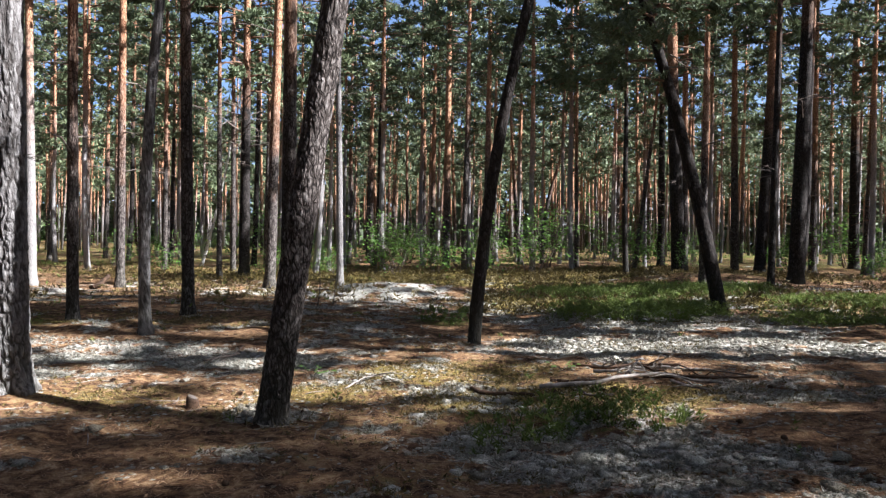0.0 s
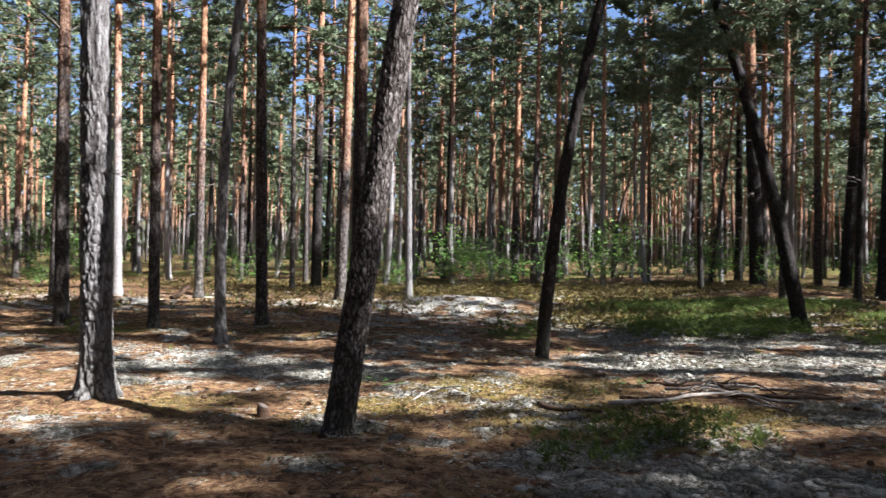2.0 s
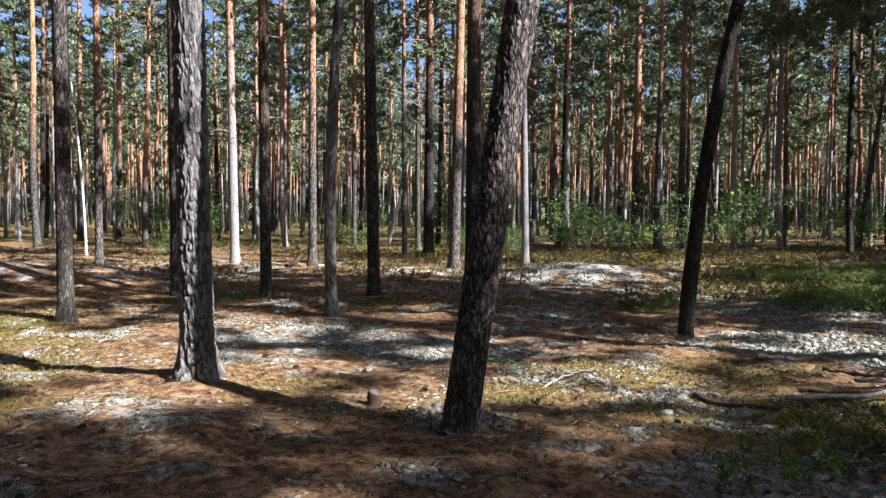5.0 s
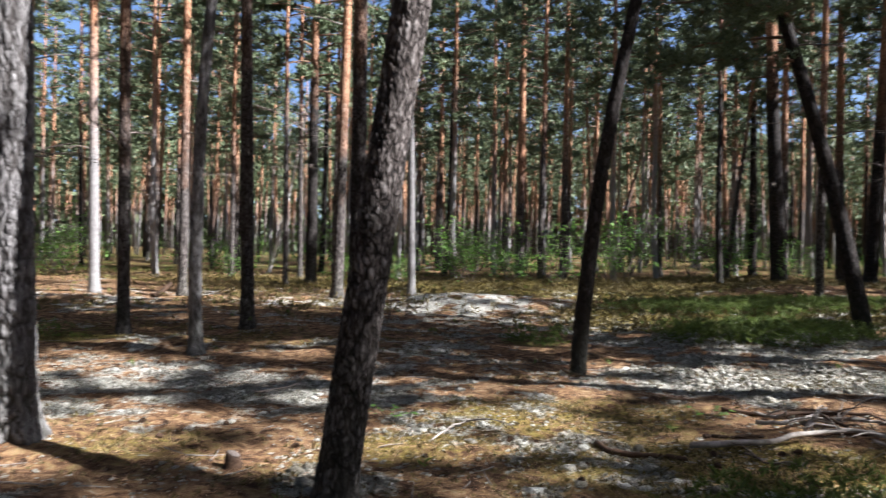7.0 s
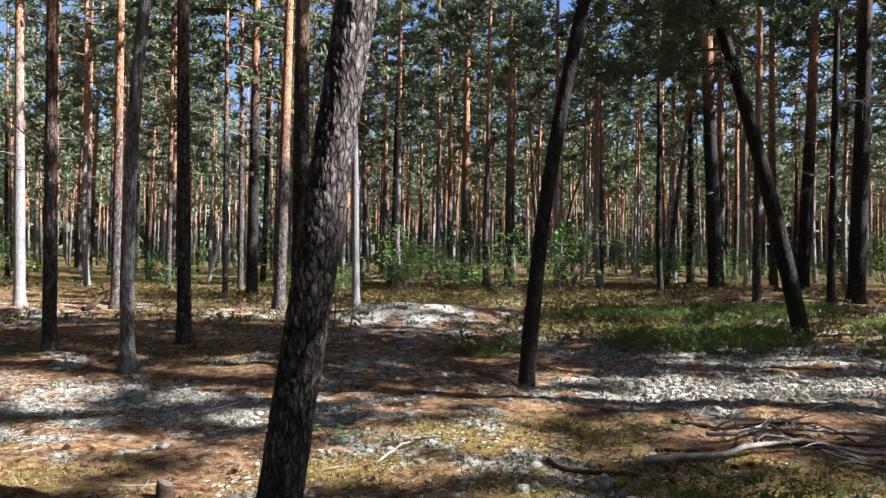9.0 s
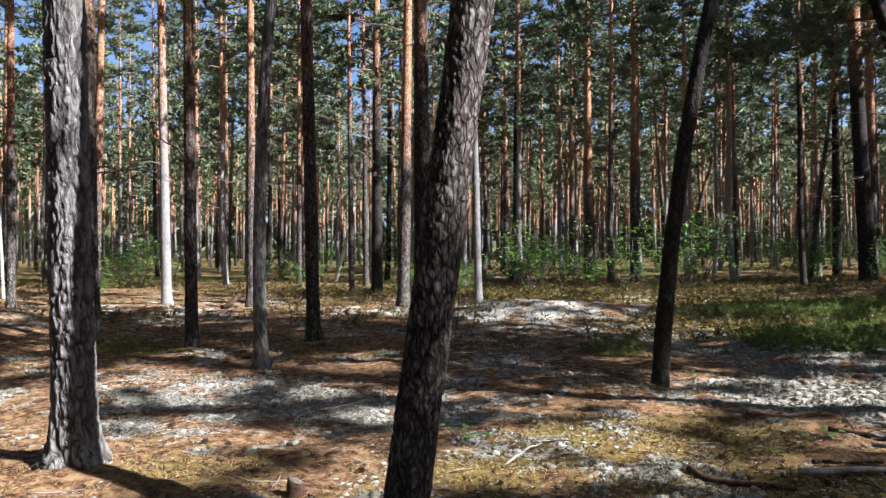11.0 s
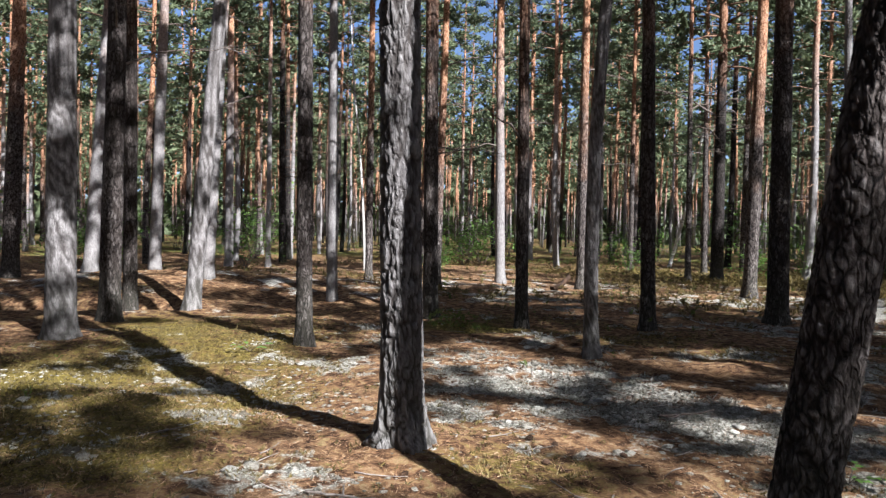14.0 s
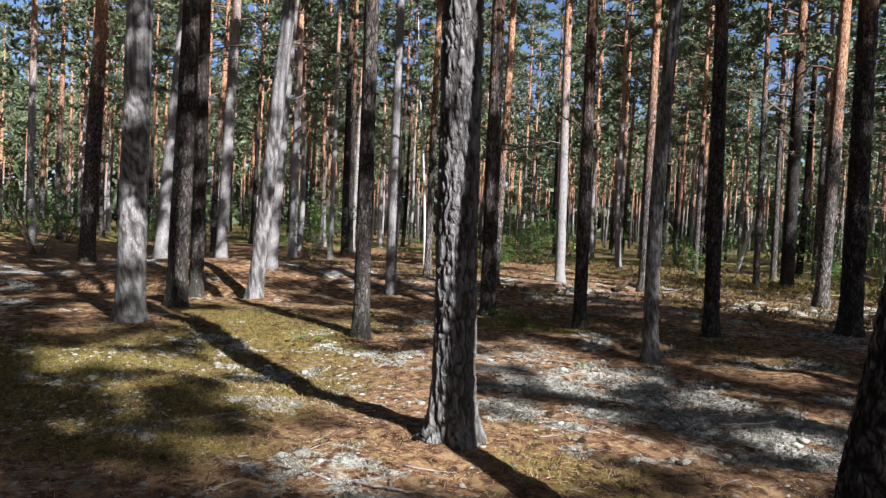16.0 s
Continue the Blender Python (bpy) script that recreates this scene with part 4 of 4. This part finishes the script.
fallen_branch("fallen_branch", [(1.36, 7.29, 0.02), (1.44, 7.08, 0.04), (1.66, 7.03, 0.03)], 0.009, 0.005, "thin bowed twig in front of the heap", DEAD_WOOD, PILE, 2, 15)
fallen_branch("fallen_branch", [(2.10, 7.78, 0.03), (2.45, 7.74, 0.04), (2.80, 7.72, 0.03), (3.2, 7.8, 0.02)], 0.020, 0.012, "dark rotten branch in the heap", ROTTEN_WOOD, PILE, 4, 13)
fallen_branch("fallen_branch", [(2.55, 8.10, 0.03), (2.75, 7.95, 0.05), (3.1, 7.8, 0.03)], 0.014, 0.007, "thin dark branch across the heap", DEAD_WOOD, PILE, 4, 14)
fallen_branch("fallen_branch", [(1.17, 7.60, 0.06), (1.32, 7.61, 0.05), (1.60, 7.70, 0.03)], 0.015, 0.010, "short dark rotten branch behind the grey one", ROTTEN_WOOD, PILE, 1, 18)
fallen_branch("stick", [(-2.62, 8.57, 0.03), (-2.45, 8.75, 0.05), (-2.3, 8.93, 0.09)], 0.012, 0.006, "thin dark stick lying on lichen", DEAD_WOOD, "", 1, 8, "stick")
fallen_branch("stick", [(-0.78, 7.36, 0.02), (-0.65, 7.65, 0.06), (-0.55, 7.9, 0.02)], 0.008, 0.004, "thin pale stick on sunlit litter", GREY_WOOD, "", 1, 9, "stick")
fallen_branch("stick", [(-3.4, 5.75, 0.02), (-3.1, 5.95, 0.03), (-2.8, 6.0, 0.02)], 0.008, 0.004, "thin pale stick on brown needles", GREY_WOOD, "", 1, 10, "stick")


def cut_stump(x, y):
    """A small sawn stump with a slanting top."""
    q = np.random.default_rng(61)
    s = np.array([-0.08, 0.0, 0.03, 0.06, 0.085, 0.09])
    P = np.stack([0.03 * s, 0 * s, s], -1)
    wob = 1 + 0.16 * (q.random((6, 16)) - 0.5)
    V, F = tube(P, 0.052 * np.array([1.5, 1.25, 1.05, 1.0, 0.97, 0.85]), 16, wob)
    V[:, 2] += np.where(V[:, 2] > 0.07, V[:, 0] * -0.45, 0)
    root = tagged(new("tree_stump"), "small dark sawn stump among needles", "tree stump")
    root.location = (x, y, gz(x, y))
    part("stump_body", mesh_np("stump_body", V, F, ROTTEN_WOOD), root)
    a = np.linspace(0, 2 * math.pi, 16, endpoint=False)
    C = np.stack([np.cos(a) * 0.04 + 0.004, np.sin(a) * 0.04, 0.096 - 0.45 * (np.cos(a) * 0.04)], -1)
    C = np.concatenate([C, C * np.array([0.5, 0.5, 1.0]) + np.array([0.0, 0, 0.003]), [[0.003, 0, 0.1]]])
    k = np.arange(16)
    F = np.concatenate([np.stack([k, (k + 1) % 16, 16 + (k + 1) % 16], -1), np.stack([k, 16 + (k + 1) % 16, 16 + k], -1), np.stack([16 + k, 16 + (k + 1) % 16, np.full(16, 32)], -1)])
    part("cut_face", mesh_np("cut_face", C, F, DEAD_WOOD), root)


cut_stump(-1.95, 6.60)


def seedling(x, y, size, seed, label):
    q = np.random.default_rng(seed)
    root = tagged(new("seedling"), label, "seedling")
    root.location = (x, y, gz(x, y))
    for k in range(5):
        a = k * 1.256 + q.uniform(-0.3, 0.3)
        line = limb_line((0, 0, 0), a, size, 0.9, 0.4, q, 5)
        part("stem", mesh_np("stem", *tube_t(line, np.linspace(0.004, 0.0015, 5), 4), DEAD_WOOD), root)
        for u in (2, 3, 4, 4):
            d = np.array([math.cos(a + q.uniform(-1, 1)), math.sin(a + q.uniform(-1, 1)), 0.2])
            sd = np.array([-d[1], d[0], 0.1])
            L = size * q.uniform(0.35, 0.55)
            b = line[u]
            V = np.stack([b, b + d * L * 0.45 + sd * L * 0.3, b + d * L - np.array([0, 0, L * 0.2]), b + d * L * 0.45 - sd * L * 0.3, b + d * L * 0.5 + np.array([0, 0, L * 0.05])])
            part("leaf", mesh_np("leaf", V, np.array([[0, 1, 4], [1, 2, 4], [2, 3, 4], [3, 0, 4]]), LEAVES), root)


seedling(-1.22, 7.95, 0.17, 71, "small bright green seedling in the lichen")
seedling(-7.3, 8.3, 0.16, 72, "small green seedling in the moss")
seedling(1.35, 8.25, 0.14, 73, "small yellow-green plant beside the heap")


def bare_sapling(x, y, size, seed):
    """A dry young stem with a few bare twigs."""
    q = np.random.default_rng(seed)
    root = tagged(new("bare_sapling"), "thin bare young stem with dry twigs", "sapling")
    root.location = (x, y, gz(x, y))
    z = np.linspace(-0.05, size, 9)
    line = np.stack([0.05 * np.sin(z * 3.0), 0.03 * np.cos(z * 2.2), z], -1)
    part("stem", mesh_np("stem", *tube_t(line, np.linspace(0.016, 0.004, 9), 6), DEAD_WOOD), root)
    for k in range(6):
        tw = limb_line(line[3 + k % 6], q.uniform(0, 6.28), q.uniform(0.12, 0.35), 0.4, 0.3, q, 5)
        part("twig", mesh_np("twig", *tube_t(tw, np.linspace(0.005, 0.0015, 5), 4), DEAD_WOOD), root)


bare_sapling(-2.80, 15.27, 1.05, 81)
bare_sapling(-2.55, 15.6, 0.6, 82)

fallen_branch("fallen_log", [(-9.45, 18.85, 0.03), (-9.32, 19.05, 0.15), (-9.22, 19.3, 0.34)], 0.075, 0.05, "dark broken log leaning on a pine", ROTTEN_WOOD, "", 2, 16, "fallen log")


def cone_mesh():
    """A pine cone of overlapping scales."""
    bits = []
    for i in range(9):
        f = (i + 0.5) / 9
        r = 0.017 * math.sin(math.pi * (0.12 + 0.8 * f)) ** 0.8
        for j in range(6):
            a = (j + 0.5 * (i % 2)) / 6 * 2 * math.pi
            c, sn = math.cos(a), math.sin(a)
            z = -0.025 + 0.05 * f
            w = 0.62 * r
            tip = np.array([c * r * 1.35, sn * r * 1.35, z + 0.006])
            V = np.array([[c * r * 0.3 - sn * w, sn * r * 0.3 + c * w, z - 0.004], [c * r * 0.3 + sn * w, sn * r * 0.3 - c * w, z - 0.004], tip, [c * r * 0.4, sn * r * 0.4, z + 0.008]])
            bits.append((V, np.array([[0, 1, 2], [0, 2, 3], [1, 3, 2], [0, 3, 1]])))
    return mesh_np("pine_cone", *joined(bits), ROTTEN_WOOD, False)


CONE = cone_mesh()
q = np.random.default_rng(77)
for k in range(46):
    x, y = q.uniform(-5.0, 3.4), 3.6 + 4.4 * q.random()
    ob = tagged(new("pine_cone", CONE), "dark open pine cone lying among needles", "pine cone", "pine cones on the floor")
    ob.matrix_basis = Matrix.Translation((x, y, gz(x, y) + 0.012)) @ Euler((1.45, q.uniform(0, 6.28), q.uniform(0, 6.28))).to_matrix().to_4x4() @ Matrix.Scale(q.uniform(0.9, 1.3), 4)
